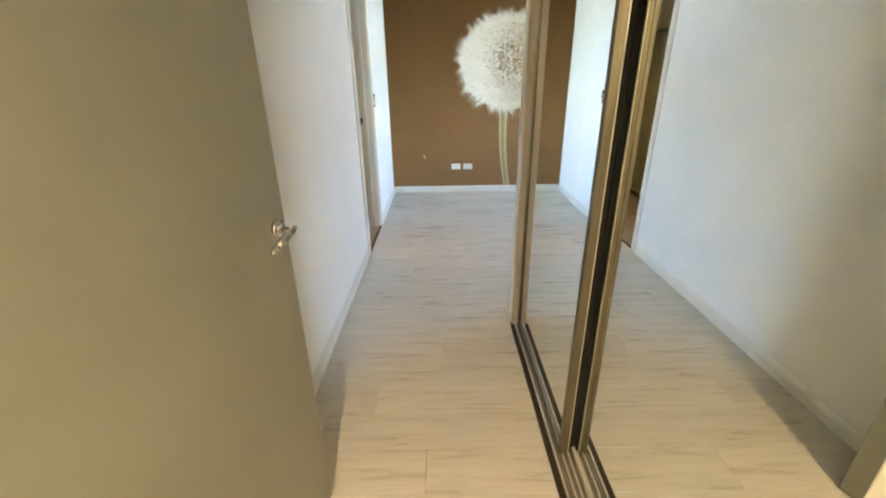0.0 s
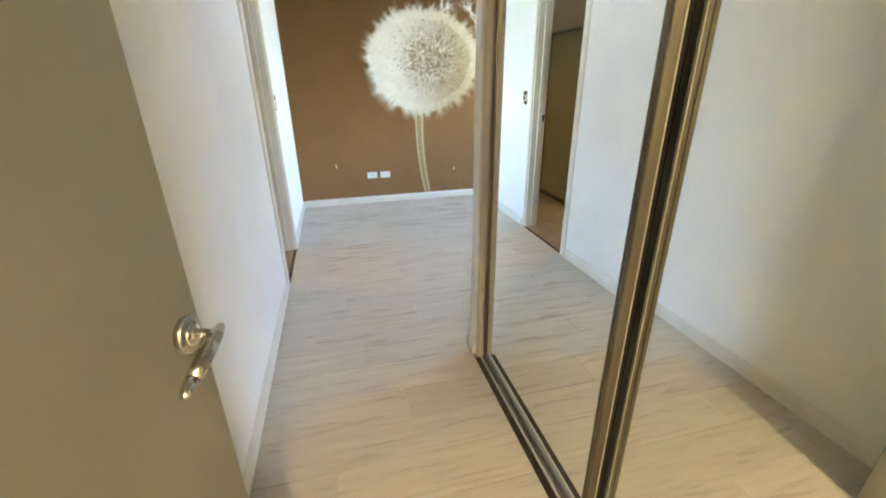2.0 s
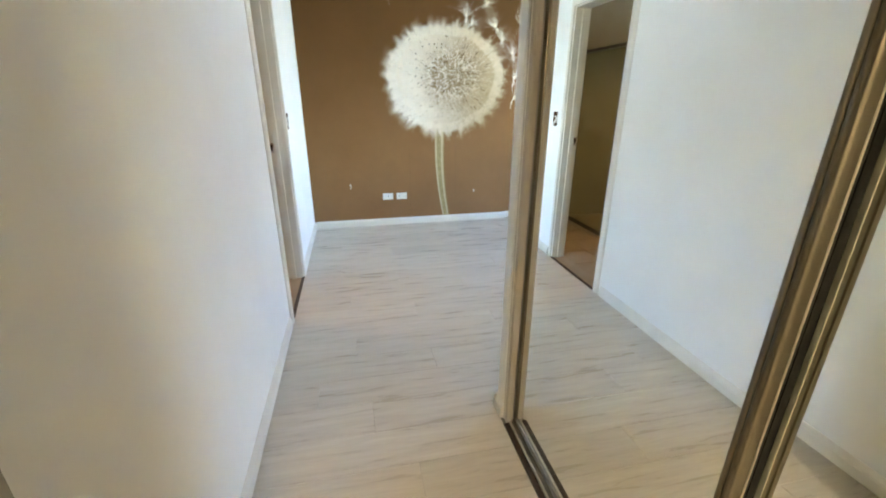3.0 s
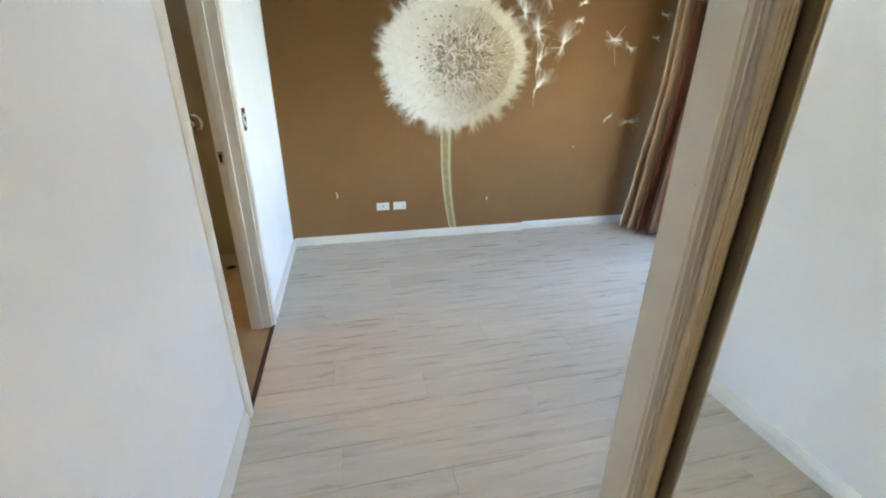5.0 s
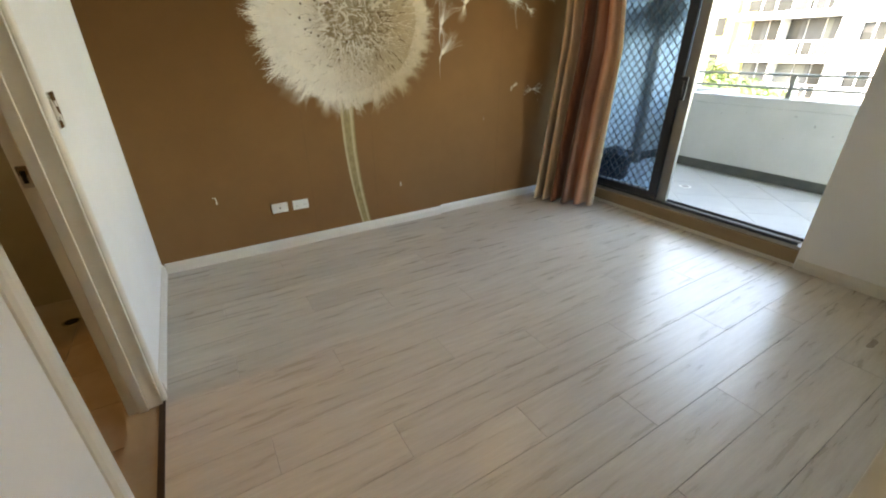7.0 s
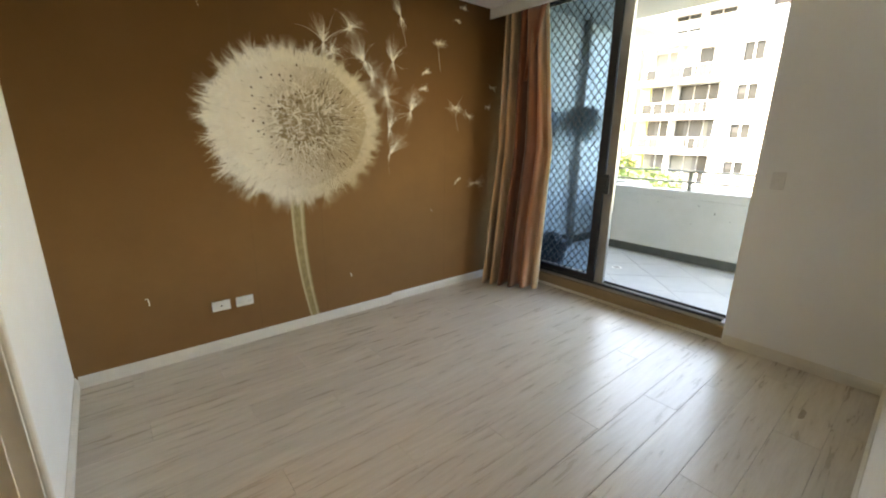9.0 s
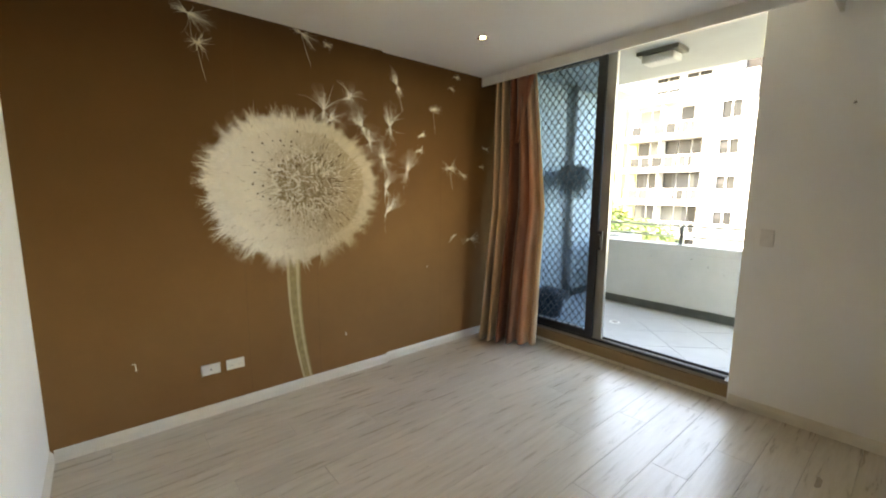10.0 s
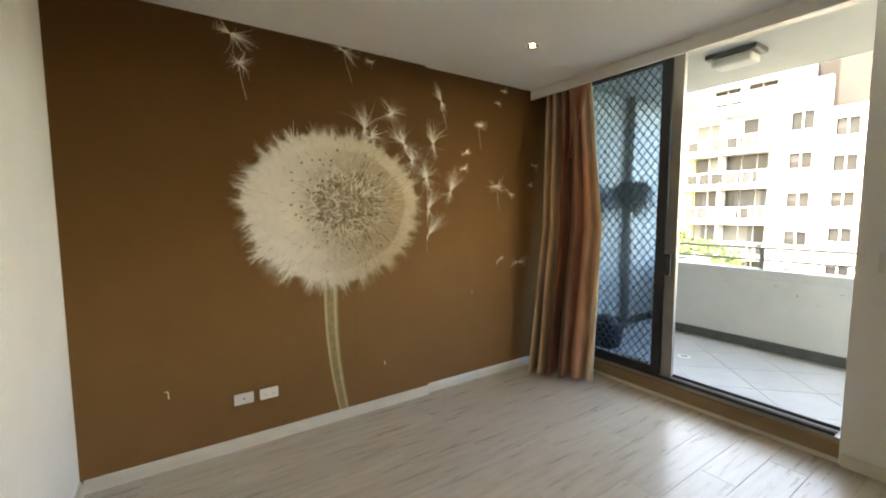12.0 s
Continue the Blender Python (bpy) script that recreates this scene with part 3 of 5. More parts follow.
lever_axis = Matrix.Translation((0.004, -0.046, 0.003)) @ pose(0, 0, 0, 0, -104, 0)
part("lever", lathe([(-0.012, 0.0025), (-0.006, 0.0065), (0.01, 0.0088), (0.035, 0.0108), (0.06, 0.0108), (0.082, 0.0092)], lever_axis), SATIN, handle, smooth=True)
part("lever_ring", lathe([(0.0822, 0.0088), (0.0838, 0.0088)], lever_axis), DARKGAP, handle)
part("lever_tip", lathe([(0.084, 0.0091), (0.098, 0.0078), (0.106, 0.0055), (0.109, 0.002)], lever_axis), CHROME, handle, "polished end cap", smooth=True)
stopbit = structure("door_jamb_entry", slab(-0.585, -0.563, ENTRY - 0.06, ENTRY + 0.05, 0, 2.06, 0.002), CREAM, "cream entry door jamb", "door frame")
part("jamb", slab(0.378, 0.40, ENTRY - 0.06, ENTRY + 0.05, 0, 2.06, 0.002), CREAM, stopbit)

# ---- mirrored wardrobe ----
FRONTX, REARX = 0.478, 0.524
JOINY = 1.137


def ribbed(x0, x1, y0, y1, z0, z1, ribs=2):
    """A door stile: an aluminium section with a rounded near corner, flutes on its face and a step on its end."""
    pts = [(x1, y0 + 0.003), (x1, y1), (x0 + 0.005, y1)]
    w = (y1 - y0 - 0.006) / ribs
    for k in range(ribs):
        c = y1 - w * (k + 0.5)
        for a in range(0, 181, 30):
            pts.append((x0 + 0.005 - 0.004 * math.sin(radians(a)), c + 0.5 * w * math.cos(radians(a)) * 0.92))
    for a in range(0, 91, 30):
        pts.append((x0 + 0.005 - 0.005 * math.cos(radians(a)), y0 + 0.005 - 0.005 * math.sin(radians(a))))
    pts += [(x0 + 0.5 * (x1 - x0), y0), (x0 + 0.5 * (x1 - x0) + 0.001, y0 + 0.003)]
    return upright(pts, z0, z1)


def sliding_door(name, x, y0, y1, label, front):
    d = thing(name, label, "mirrored sliding door", "wardrobe doors")
    part("mirror", slab(x, x + 0.005, y0 + 0.030, y1 - (0.045 if front else 0.022), 0.045, 2.39), MIRROR, d, "clean silvered mirror")
    part("backing", slab(x + 0.0055, x + 0.0135, y0 + 0.0345, y1 - (0.046 if front else 0.0225), 0.045, 2.39), BLACK, d)
    part("stile", ribbed(x - 0.008, x + (0.022 if front else 0.012), y0, y0 + 0.030, 0.018, 2.41), ALU, d)
    if front:
        part("stile", slab(x - 0.004, x + 0.014, y1 - 0.0448, y1 - 0.016, 0.018, 2.41, 0.003), ALU, d)
        part("edge_strip", slab(x - 0.006, x + 0.014, y1 - 0.0155, y1, 0.018, 2.41, 0.003), GREYALU, d, "light grey edge strip")
        part("stile_seam", slab(x + 0.0225, x + 0.025, y0 + 0.001, y0 + 0.028, 0.018, 2.41, 0.0005), RIB, d, "thin bright edge strip")
        # Black filler stands for the shade in the gap between the doors.
        part("brush_seal", slab(x + 0.0255, x + 0.0445, y0 + 0.010, y0 + 0.028, 0.02, 2.40), DARKGAP, d, "black strip standing for the shaded gap between the doors")
    else:
        part("stile", slab(x - 0.004, x + 0.014, y1 - 0.022, y1, 0.018, 2.41, 0.002), GREYALU, d)
    part("bottom_rail", slab(x - 0.006, x + 0.014, y0 + 0.0305, y1 - (0.0453 if front else 0.0225), 0.018, 0.044, 0.002), GREYALU if front else RIB, d)
    part("top_rail", slab(x - 0.006, x + 0.014, y0 + 0.0305, y1 - (0.0453 if front else 0.0225), 2.391, 2.41, 0.002), ALU, d)
    return d


sliding_door("mirrored_sliding_wardrobe", FRONTX, JOINY, 2.104, "mirrored wardrobe sliding door in a champagne metal frame", True)
sliding_door("mirrored_sliding_wardrobe", REARX, ENTRY + 0.054, JOINY + 0.062, "mirrored wardrobe sliding door behind the other, its edge in black shadow", False)
track = thing("wardrobe_floor_track", "worn metal double floor track under the mirrored doors", "door track")
part("timber_edge", slab(0.425, 0.4475, ENTRY + 0.052, 2.078, 0.0, 0.009, 0.002), DARKWOOD, track, "dark worn edge strip")
part("track_bed", slab(0.448, 0.575, ENTRY + 0.052, 2.104, 0.0, 0.006, 0.001), TRACK, track)
for x, w in ((0.4535, 0.0035), (0.4825, 0.0025), (0.506, 0.0025)):
    part("track_rib", slab(x - w, x + w, ENTRY + 0.052, 2.104, 0.0062, 0.016, 0.001), RIB, track, "bright rubbed metal rib")
top_track = thing("wardrobe_head_track", "metal head track above the mirrored doors", "door track")
part("head_track", slab(0.448, 0.575, ENTRY + 0.052, 2.104, 2.411, 2.42, 0.001), ALU, top_track)


def jamb_flutes():
    """The fluted cover trim at the wardrobe's end, facing down the passage."""
    pts = [(0.476, 2.1095), (0.443, 2.1215), (0.4375, 2.121), (0.4370, 2.112), (0.4420, 2.110), (0.4420, 2.105), (0.4378, 2.1035), (0.4375, 2.0985),
           (0.4415, 2.0965), (0.4415, 2.0925), (0.4378, 2.091), (0.4380, 2.0855), (0.4395, 2.0835), (0.4425, 2.083), (0.4435, 2.0860),
           (0.4455, 2.0860), (0.4465, 2.083), (0.4510, 2.083), (0.4520, 2.0860), (0.4540, 2.0860), (0.4550, 2.0832), (0.4595, 2.0832),
           (0.4605, 2.086), (0.4620, 2.086), (0.4630, 2.084), (0.4670, 2.084), (0.4680, 2.1075)]
    return upright(pts, 0.0, 2.42)


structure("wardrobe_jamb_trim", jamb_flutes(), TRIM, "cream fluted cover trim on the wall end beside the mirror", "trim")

part("cover_strip", slab(0.4340, 0.4376, 2.1285, 2.1960, 0.0, 2.68, 0.0008), CREAM, bpy.data.objects["wall_nib"])

# ---- balcony door ----
DY0, DY1 = 3.072, 5.15
DZ1 = 2.798
base = structure("door_step_balcony", slab(3.178, 3.36, DY0, DY1, 0.0, 0.102), TIMBER, "tan timber step under the balcony door", "door step")
part("nosing", slab(3.166, 3.36, DY0, DY1, 0.103, 0.124, 0.004), TIMBER, base)
part("quad_trim", slab(3.164, 3.1775, DY0 + 0.002, DY1, 0.0, 0.03, 0.005), CREAM, base)
frame2 = structure("door_frame_balcony", slab(3.19, 3.35, DY0, DY1, 0.125, 0.150), GREYALU, "grey aluminium sliding balcony door frame", "door frame")
part("track_rail", slab(3.194, 3.200, DY0 + 0.03, DY1 - 0.03, 0.151, 0.174, 0.001), BLACK, frame2)
part("track_rail", slab(3.245, 3.253, DY0 + 0.03, DY1 - 0.03, 0.151, 0.168, 0.001), GREYALU, frame2)
part("track_rail", slab(3.305, 3.315, DY0 + 0.03, DY1 - 0.03, 0.151, 0.174, 0.001), BLACK, frame2)
part("frame_jamb", slab(3.20, 3.35, DY0, DY0 + 0.006, 0.151, DZ1, 0.002), GREYALU, frame2)
part("frame_jamb", slab(3.19, 3.35, DY1 - 0.028, DY1, 0.151, DZ1, 0.002), GREYALU, frame2)
part("frame_head", slab(3.19, 3.35, DY0 + 0.028, DY1 - 0.028, DZ1 - 0.03, DZ1, 0.002), GREYALU, frame2)


def grille(y0, y1, z0, z1, x, py=0.073, pz=0.090, w=0.0032):
    """A diamond security grille of crossing flat bars, with a knuckle at each crossing."""
    bm = bmesh.new()
    height, width = z1 - z0, y1 - y0
    slope = pz / py
    count = int((width + height / slope) / py) + 2
    for sign in (1, -1):
        for k in range(-1, count):
            s = k * py - height / slope
            a = (s, 0.0)
            b = (s + height / slope, height)
            t0, t1 = 0.0, 1.0
            if a[0] < 0:
                t0 = -a[0] / (b[0] - a[0])
            if b[0] > width:
                t1 = (width - a[0]) / (b[0] - a[0])
            if t0 >= t1:
                continue
            p = (a[0] + (b[0] - a[0]) * t0, height * t0)
            q = (a[0] + (b[0] - a[0]) * t1, height * t1)
            if sign < 0:
                p, q = (width - p[0], p[1]), (width - q[0], q[1])
            d = Vector((q[0] - p[0], q[1] - p[1])).normalized()
            n = Vector((-d.y, d.x)) * w
            o = 0.002 * sign
            vs = []
            for e in (p, q):
                for sx, sn in ((-0.002, -1), (-0.002, 1), (0.002, 1), (0.002, -1)):
                    vs.append(bm.verts.new((x + o + sx, y0 + e[0] + n.x * sn, z0 + e[1] + n.y * sn)))
            for i in range(4):
                bm.faces.new((vs[i], vs[(i + 1) % 4], vs[4 + (i + 1) % 4], vs[4 + i]))
            bm.faces.new(vs[3::-1])
            bm.faces.new(vs[4:])
    return bm


sec = thing("security_screen_door", "dark framed sliding security door with a diamond grille, stacked on the glass panel", "security door")
SY0, SY1 = 4.195, 5.12
part("stile", slab(3.196, 3.222, SY0, SY0 + 0.075, 0.175, DZ1 - 0.032, 0.003), BLACK, sec)
part("stile", slab(3.196, 3.222, SY1 - 0.05, SY1, 0.175, DZ1 - 0.032, 0.003), BLACK, sec)
part("bottom_rail", slab(3.196, 3.222, SY0 + 0.075, SY1 - 0.05, 0.175, 0.230, 0.003), BLACK, sec)
part("top_rail", slab(3.196, 3.222, SY0 + 0.075, SY1 - 0.05, DZ1 - 0.08, DZ1 - 0.032, 0.003), BLACK, sec)
part("grille", grille(SY0 + 0.075, SY1 - 0.05, 0.230, DZ1 - 0.08, 3.208), BLACK, sec, "black crossed diamond bars", kind="stuff")
pull = part("lock_case", slab(3.178, 3.1955, 4.135, 4.20, 1.02, 1.195, 0.005), BLACK, sec, "black plastic lock and pull")
part("pull_grip", slab(3.165, 3.1775, 4.15, 4.175, 1.05, 1.165, 0.004), BLACK, pull)
pane = thing("sliding_glass_door", "blue-tinted sliding glass door in a grey metal frame, slid open", "glass door")
part("stile", slab(3.226, 3.262, 4.112, 4.198, 0.176, DZ1 - 0.032, 0.003), GREYALU, pane)
part("stile", slab(3.226, 3.262, 5.07, 5.12, 0.176, DZ1 - 0.032, 0.003), GREYALU, pane)
part("bottom_rail", slab(3.226, 3.262, 4.198, 5.07, 0.176, 0.235, 0.003), GREYALU, pane)
part("top_rail", slab(3.226, 3.262, 4.198, 5.07, DZ1 - 0.09, DZ1 - 0.032, 0.003), GREYALU, pane)
part("glass", slab(3.241, 3.247, 4.198, 5.07, 0.235, DZ1 - 0.09), TINTED, pane, "blue-tinted glass")

# ---- balcony ----
BX, BZ = 4.90, 0.10
PZ, SIDE = 0.935, 5.38
bal = structure("balcony_floor", slab(3.36, BX + 0.16, -1.5, SIDE, -0.2, BZ - 0.012), GROUT, "balcony floor of pale grey tiles laid on the diagonal", "floor")


def clipped_tile(cx, cy, half, x0, x1, y0, y1):
    """A square tile turned by 45 degrees, cut by the balcony's edges."""
    poly = [(cx - half, cy), (cx, cy - half), (cx + half, cy), (cx, cy + half)]
    for axis, limit, sign in ((0, x0, 1), (0, x1, -1), (1, y0, 1), (1, y1, -1)):
        out = []
        for p, q in zip(poly, poly[1:] + poly[:1]):
            a, b = sign * (p[axis] - limit), sign * (q[axis] - limit)
            if a >= 0:
                out.append(p)
            if (a >= 0) != (b >= 0):
                k = a / (a - b)
                out.append((p[0] + (q[0] - p[0]) * k, p[1] + (q[1] - p[1]) * k))
        poly = out
        if len(poly) < 3:
            return None
    return poly


HALF = 0.45 / math.sqrt(2)
for i in range(-1, 9):
    for j in range(0, 24):
        cx = 3.42 + i * HALF
        cy = -1.4 + j * HALF
        if (i + j) % 2:
            continue
        poly = clipped_tile(cx, cy, HALF - 0.0025, 3.362, BX - 0.001, 1.2, SIDE - 0.001)
        if not poly:
            continue
        t = new("tile", mesh_of("tile", upright(poly, BZ - 0.012, BZ), BALTILE))
        t.parent = bal
bw = structure("balcony_parapet", slab(BX, BX + 0.16, -1.5, 5.05, -0.4, 0.84), RENDER, "white rendered balcony parapet with marks", "parapet")
part("coping", slab(BX - 0.012, BX + 0.17, -1.5, 5.06, 0.841, PZ, 0.01), RENDER, bw)
part("tile_skirting", slab(BX - 0.012, BX - 0.0005, -1.5, 5.05, BZ + 0.001, BZ + 0.105, 0.002), DARKSKIRT, bw, "dark grey tile skirting")
part("gutter", slab(BX - 0.07, BX - 0.0125, -1.5, 5.05, BZ + 0.0015, BZ + 0.005), GREYALU, bw)
for y, z, w, h in ((3.78, 0.70, 0.008, 0.022), (3.95, 0.78, 0.02, 0.006), (3.62, 0.64, 0.01, 0.006), (4.0, 0.56, 0.006, 0.006), (4.65, 0.74, 0.006, 0.005), (4.4, 0.775, 0.012, 0.004), (3.45, 0.77, 0.03, 0.004)):
    part("mark", slab(BX - 0.0012, BX - 0.0004, y, y + w, z, z + h), DARKSKIRT, bw, "small dark scuff")
bs = structure("balcony_side_wall", slab(3.36, BX, SIDE, SIDE + 0.18, -0.2, 2.88), RENDER, "white rendered balcony side wall", "wall")
part("wall_section", slab(BX, 5.70, SIDE, SIDE + 0.18, -0.2, 2.88), RENDER, bs)
part("tile_skirting", slab(BX, 5.6, SIDE - 0.012, SIDE - 0.0005, BZ + 0.001, BZ + 0.105, 0.002), DARKSKIRT, bs, "dark grey tile skirting")
part("wall_section", slab(BX + 0.162, 5.70, 4.90, 5.05, -0.2, PZ), RENDER, bs)
part("wall_section", slab(5.58, 5.70, 5.05, SIDE - 0.013, -0.2, PZ), RENDER, bs)
part("floor_section", slab(BX, 5.58, 5.055, SIDE - 0.013, -0.2, BZ), BALTILE, bs)
part("tile_skirting", slab(3.37, BX - 0.013, SIDE - 0.012, SIDE - 0.0005, BZ + 0.001, BZ + 0.105, 0.002), DARKSKIRT, bs, "dark grey tile skirting")
structure("balcony_end_wall", slab(3.41, BX + 0.16, -1.6, -1.5, -0.2, 2.88), RENDER, "white rendered balcony end wall", "wall")

rail = thing("balcony_rail", "grey-green painted metal rail on the parapet", "railing")
for z in (1.155, 1.03):
    part("rail_bar", slab(BX + 0.05, BX + 0.075, -1.45, 5.06, z - 0.012, z + 0.012, 0.008), RAIL, rail)
for y in (0.12, 1.45, 2.78, 4.11):
    post = part("rail_post", slab(BX + 0.055, BX + 0.085, y - 0.022, y + 0.022, PZ, 1.143, 0.003), RAIL, rail)
    part("base_plate", slab(BX + 0.03, BX + 0.11, y - 0.04, y + 0.04, PZ + 0.0005, PZ + 0.007, 0.002), RAIL, post)

blight = thing("balcony_light", "boxy ceiling batten light under the balcony slab", "ceiling light", at=(3.93, 4.05, 2.88))
part("lamp_base", slab(-0.12, 0.12, -0.19, 0.19, -0.04, 0.0, 0.006), DARKSKIRT, blight, "dark metal base")
part("diffuser", slab(-0.10, 0.10, -0.15, 0.15, -0.115, -0.0405, 0.03, 3), RENDER, blight, "frosted diffuser, unlit")

bd = thing("balcony_drain", "round white balcony floor waste", "drain", at=(4.045, 4.395, BZ + 0.0005))
part("rim", lathe([(0, 0.055), (0.003, 0.055), (0.004, 0.048)]), PLASTIC, bd)
part("grate", lathe([(0.0041, 0.038), (0.005, 0.034)]), GREYALU, bd)

pipe = thing("downpipe", "grey round downpipe fixed to the balcony side wall", "downpipe", at=(4.50, SIDE - 0.055, BZ))
part("pipe_shaft", lathe([(0, 0.045), (2.78, 0.045)], steps=20), GREYALU, pipe, smooth=True)
for z in (0.9, 2.0):
    part("pipe_bracket", lathe([(z, 0.05), (z + 0.03, 0.05)], steps=20), GREYALU, pipe)
hang = thing("hanging_plant", "dry trailing plant in a dark pot, hung before the downpipe", "plant", at=(4.16, 5.10, 1.55))
part("pot", lathe([(0, 0.06), (0.03, 0.10), (0.13, 0.13), (0.135, 0.12)], Matrix.Translation((0, 0, 0.07))), POT, hang, smooth=True)
part("hanging_wire", lathe([(0.22, 0.002), (1.36, 0.002)], steps=6), BLACK, hang)


def trailing():
    bm = bmesh.new()
    rng = random.Random(5)
    for _ in range(1300):
        a = rng.uniform(0, 2 * math.pi)
        spread, drop, rise = rng.uniform(0.05, 0.27), rng.uniform(0.0, 0.40) ** 1.1, rng.uniform(0.05, 0.17)
        last, w = None, rng.uniform(0.003, 0.009)
        for k in range(7):
            s = k / 6
            r = 0.02 + spread * math.sin(s * 1.6)
            z = 0.20 + rise * math.sin(min(1, s * 1.8) * math.pi / 2) - (drop + rise * 0.8) * s * s
            p = Vector((r * math.cos(a + 0.3 * s), r * math.sin(a + 0.3 * s), z))
            side = Vector((-math.sin(a), math.cos(a), 0)) * w * (1.05 - s)
            pair = (bm.verts.new(p - side), bm.verts.new(p + side))
            if last:
                bm.faces.new((last[0], last[1], pair[1], pair[0]))
            last = pair
    return bm


part("leaves", trailing(), DRYPLANT, hang, "grey-green trailing leaves", kind="stuff")
tub = thing("plastic_tub", "dark low plastic tub on the balcony tiles", "tub", at=(3.69, 5.04, BZ + 0.001))
part("tub_shell", lathe([(0, 0.12), (0.02, 0.15), (0.25, 0.185), (0.29, 0.19), (0.29, 0.175), (0.05, 0.13), (0.03, 0.10)], steps=24), POT, tub, smooth=True)
part("crumpled_bag", lathe([(0.20, 0.155), (0.27, 0.13), (0.33, 0.08), (0.35, 0.02)], steps=11), POT, tub)

# ---- view across ----
EYE0 = Vector((-0.146, 2.439, 1.536))


def far(y, z):
    """Places on the facade, given for 30 m off: the block stands 38 m off, so that its storeys are true."""
    return EYE0.y + 1.27 * (y - EYE0.y), EYE0.z + 1.27 * (z - EYE0.z)


FX = 38.1
structure("ground", slab(-300, 900, -600, 600, -11.0, -10.0), GROUND, "grey-green ground below the apartments", "ground")
block = thing("apartment_building", "white rendered apartment block with recessed balconies and paired windows", "building")


def fbox(x0, x1, y0, y1, z0, z1, bevel=0.0):
    ya, za = far(y0, z0)
    yb, zb = far(y1, z1)
    return slab(FX + x0, FX + x1, min(ya, yb), max(ya, yb), min(za, zb), max(za, zb), bevel)


WINS = []
for z0, z1 in ((6.17, 7.20), (3.98, 4.88), (1.76, 2.62), (-0.45, 0.38), (-2.7, -1.8)):
    WINS.append((10.26, 11.30, z0, z1))
for z0, z1 in ((5.58, 6.52), (3.68, 4.55), (1.76, 2.58), (-0.15, 0.62), (-2.4, -1.42)):
    WINS.append((8.40, 9.36, z0, z1))
    WINS.append((6.50, 7.46, z0, z1))


def wall_with_holes(y0, y1, z0, z1, x0, x1, holes):
    """A wall built of the cells of a grid, leaving the holes open."""
    ys = sorted({y0, y1, *[h[0] for h in holes], *[h[1] for h in holes]})
    zs = sorted({z0, z1, *[h[2] for h in holes], *[h[3] for h in holes]})
    bm = bmesh.new()
    for a, b in zip(ys, ys[1:]):
        for c, d in zip(zs, zs[1:]):
            if any(h[0] <= a and b <= h[1] and h[2] <= c and d <= h[3] for h in holes):
                continue
            ya, za = far(a, c)
            yb, zb = far(b, d)
            box(bm, FX + x0, FX + x1, ya, yb, za, zb)
    return bm


part("wall", wall_with_holes(9.62, 12.2, -8, 8.75, 0, 0.5, [w for w in WINS if w[0] > 10]), FACADE, block)
part("wall", wall_with_holes(2.0, 9.62, -8, 7.15, 0, 0.5, [w for w in WINS if w[0] < 10]), FACADE, block)
part("core_wall", fbox(3.2, 12, 2.0, 17.6, -8, 7.1), FACADE, block)
part("flat_roof", fbox(0.5, 3.2, 2.0, 12.2, 7.0, 7.1), FACADE, block)
part("upper_block", fbox(3.0, 12, 2.0, 9.9, 7.1, 11.2), FGREY, block, "upper storey, its shade put into a light grey")
part("upper_block_recess", fbox(3.6, 12, 9.9, 11.05, 7.1, 11.2), FDARK, block, "recess of the upper storey, its deeper shade put into a darker grey")
part("penthouse_wall", fbox(2.0, 12, 11.05, 17.5, 7.1, 9.66), FACADE, block)
part("roof", fbox(0.6, 12, 11.0, 17.9, 9.66, 10.5), FACADE, block)
part("terrace_wall", fbox(-0.2, 0.2, 12.2, 17.5, 7.62, 8.22), FACADE, block)
part("terrace_floor", fbox(0.2, 3.1, 12.2, 17.5, 7.62, 7.8), FACADE, block)
part("terrace_corner", fbox(0.0, 0.5, 9.62, 10.4, 8.75, 8.9), FACADE, block)
part("terrace_step", fbox(0.0, 0.5, 10.9, 12.2, 8.75, 8.95), FACADE, block)
for y0, y1 in ((12.53, 13.22), (13.31, 14.0), (14.51, 15.19), (15.26, 15.96)):
    part("window", fbox(1.9, 1.96, y0, y1, 9.37, 9.62), FARGLASS, block)
for y0, y1 in ((12.90, 13.20), (13.26, 14.02), (14.43, 15.14), (15.21, 15.95)):
    part("window", fbox(1.9, 1.96, y0, y1, 8.2, 8.78), FARGLASS if y0 > 14 else PALEGLASS, block)
part("window", fbox(-0.02, 0.02, 10.35, 11.0, 8.35, 8.70), PALEGLASS, block)
part("yellow_wall", fbox(1.7, 1.9, 17.0, 17.9, 7.62, 8.9), YELLOW, block, "sunlit yellow side panel")
for y, w in ((16.5, 0.35), (15.9, 0.25)):
    part("planter", fbox(0.5, 0.8, y, y + w, 8.0, 8.45), BRICKRED, block, "terracotta terrace planter")
for w in WINS:
    win = part("window", fbox(0.12, 0.16, w[0] - 0.03, w[1] + 0.03, w[2] - 0.03, w[2] + 0.02), PLASTIC, block)
    mid = 0.5 * (w[0] + w[1])
    part("window_frame", fbox(0.14, 0.24, mid - 0.03, mid + 0.03, w[2], w[3]), PLASTIC, win)
    part("pane", fbox(0.25, 0.27, w[0], mid - 0.03, w[2], w[3]), FARGLASS, win)
    part("pane", fbox(0.25, 0.27, mid + 0.03, w[1], w[2], w[3]), FARGLASS, win)
    if (int(w[2] * 7) % 3) == 0:
        part("blind", fbox(0.242, 0.248, mid + 0.03, w[1], w[2] + 0.45 * (w[3] - w[2]), w[3]), BLIND, win, "pale half-drawn blind")
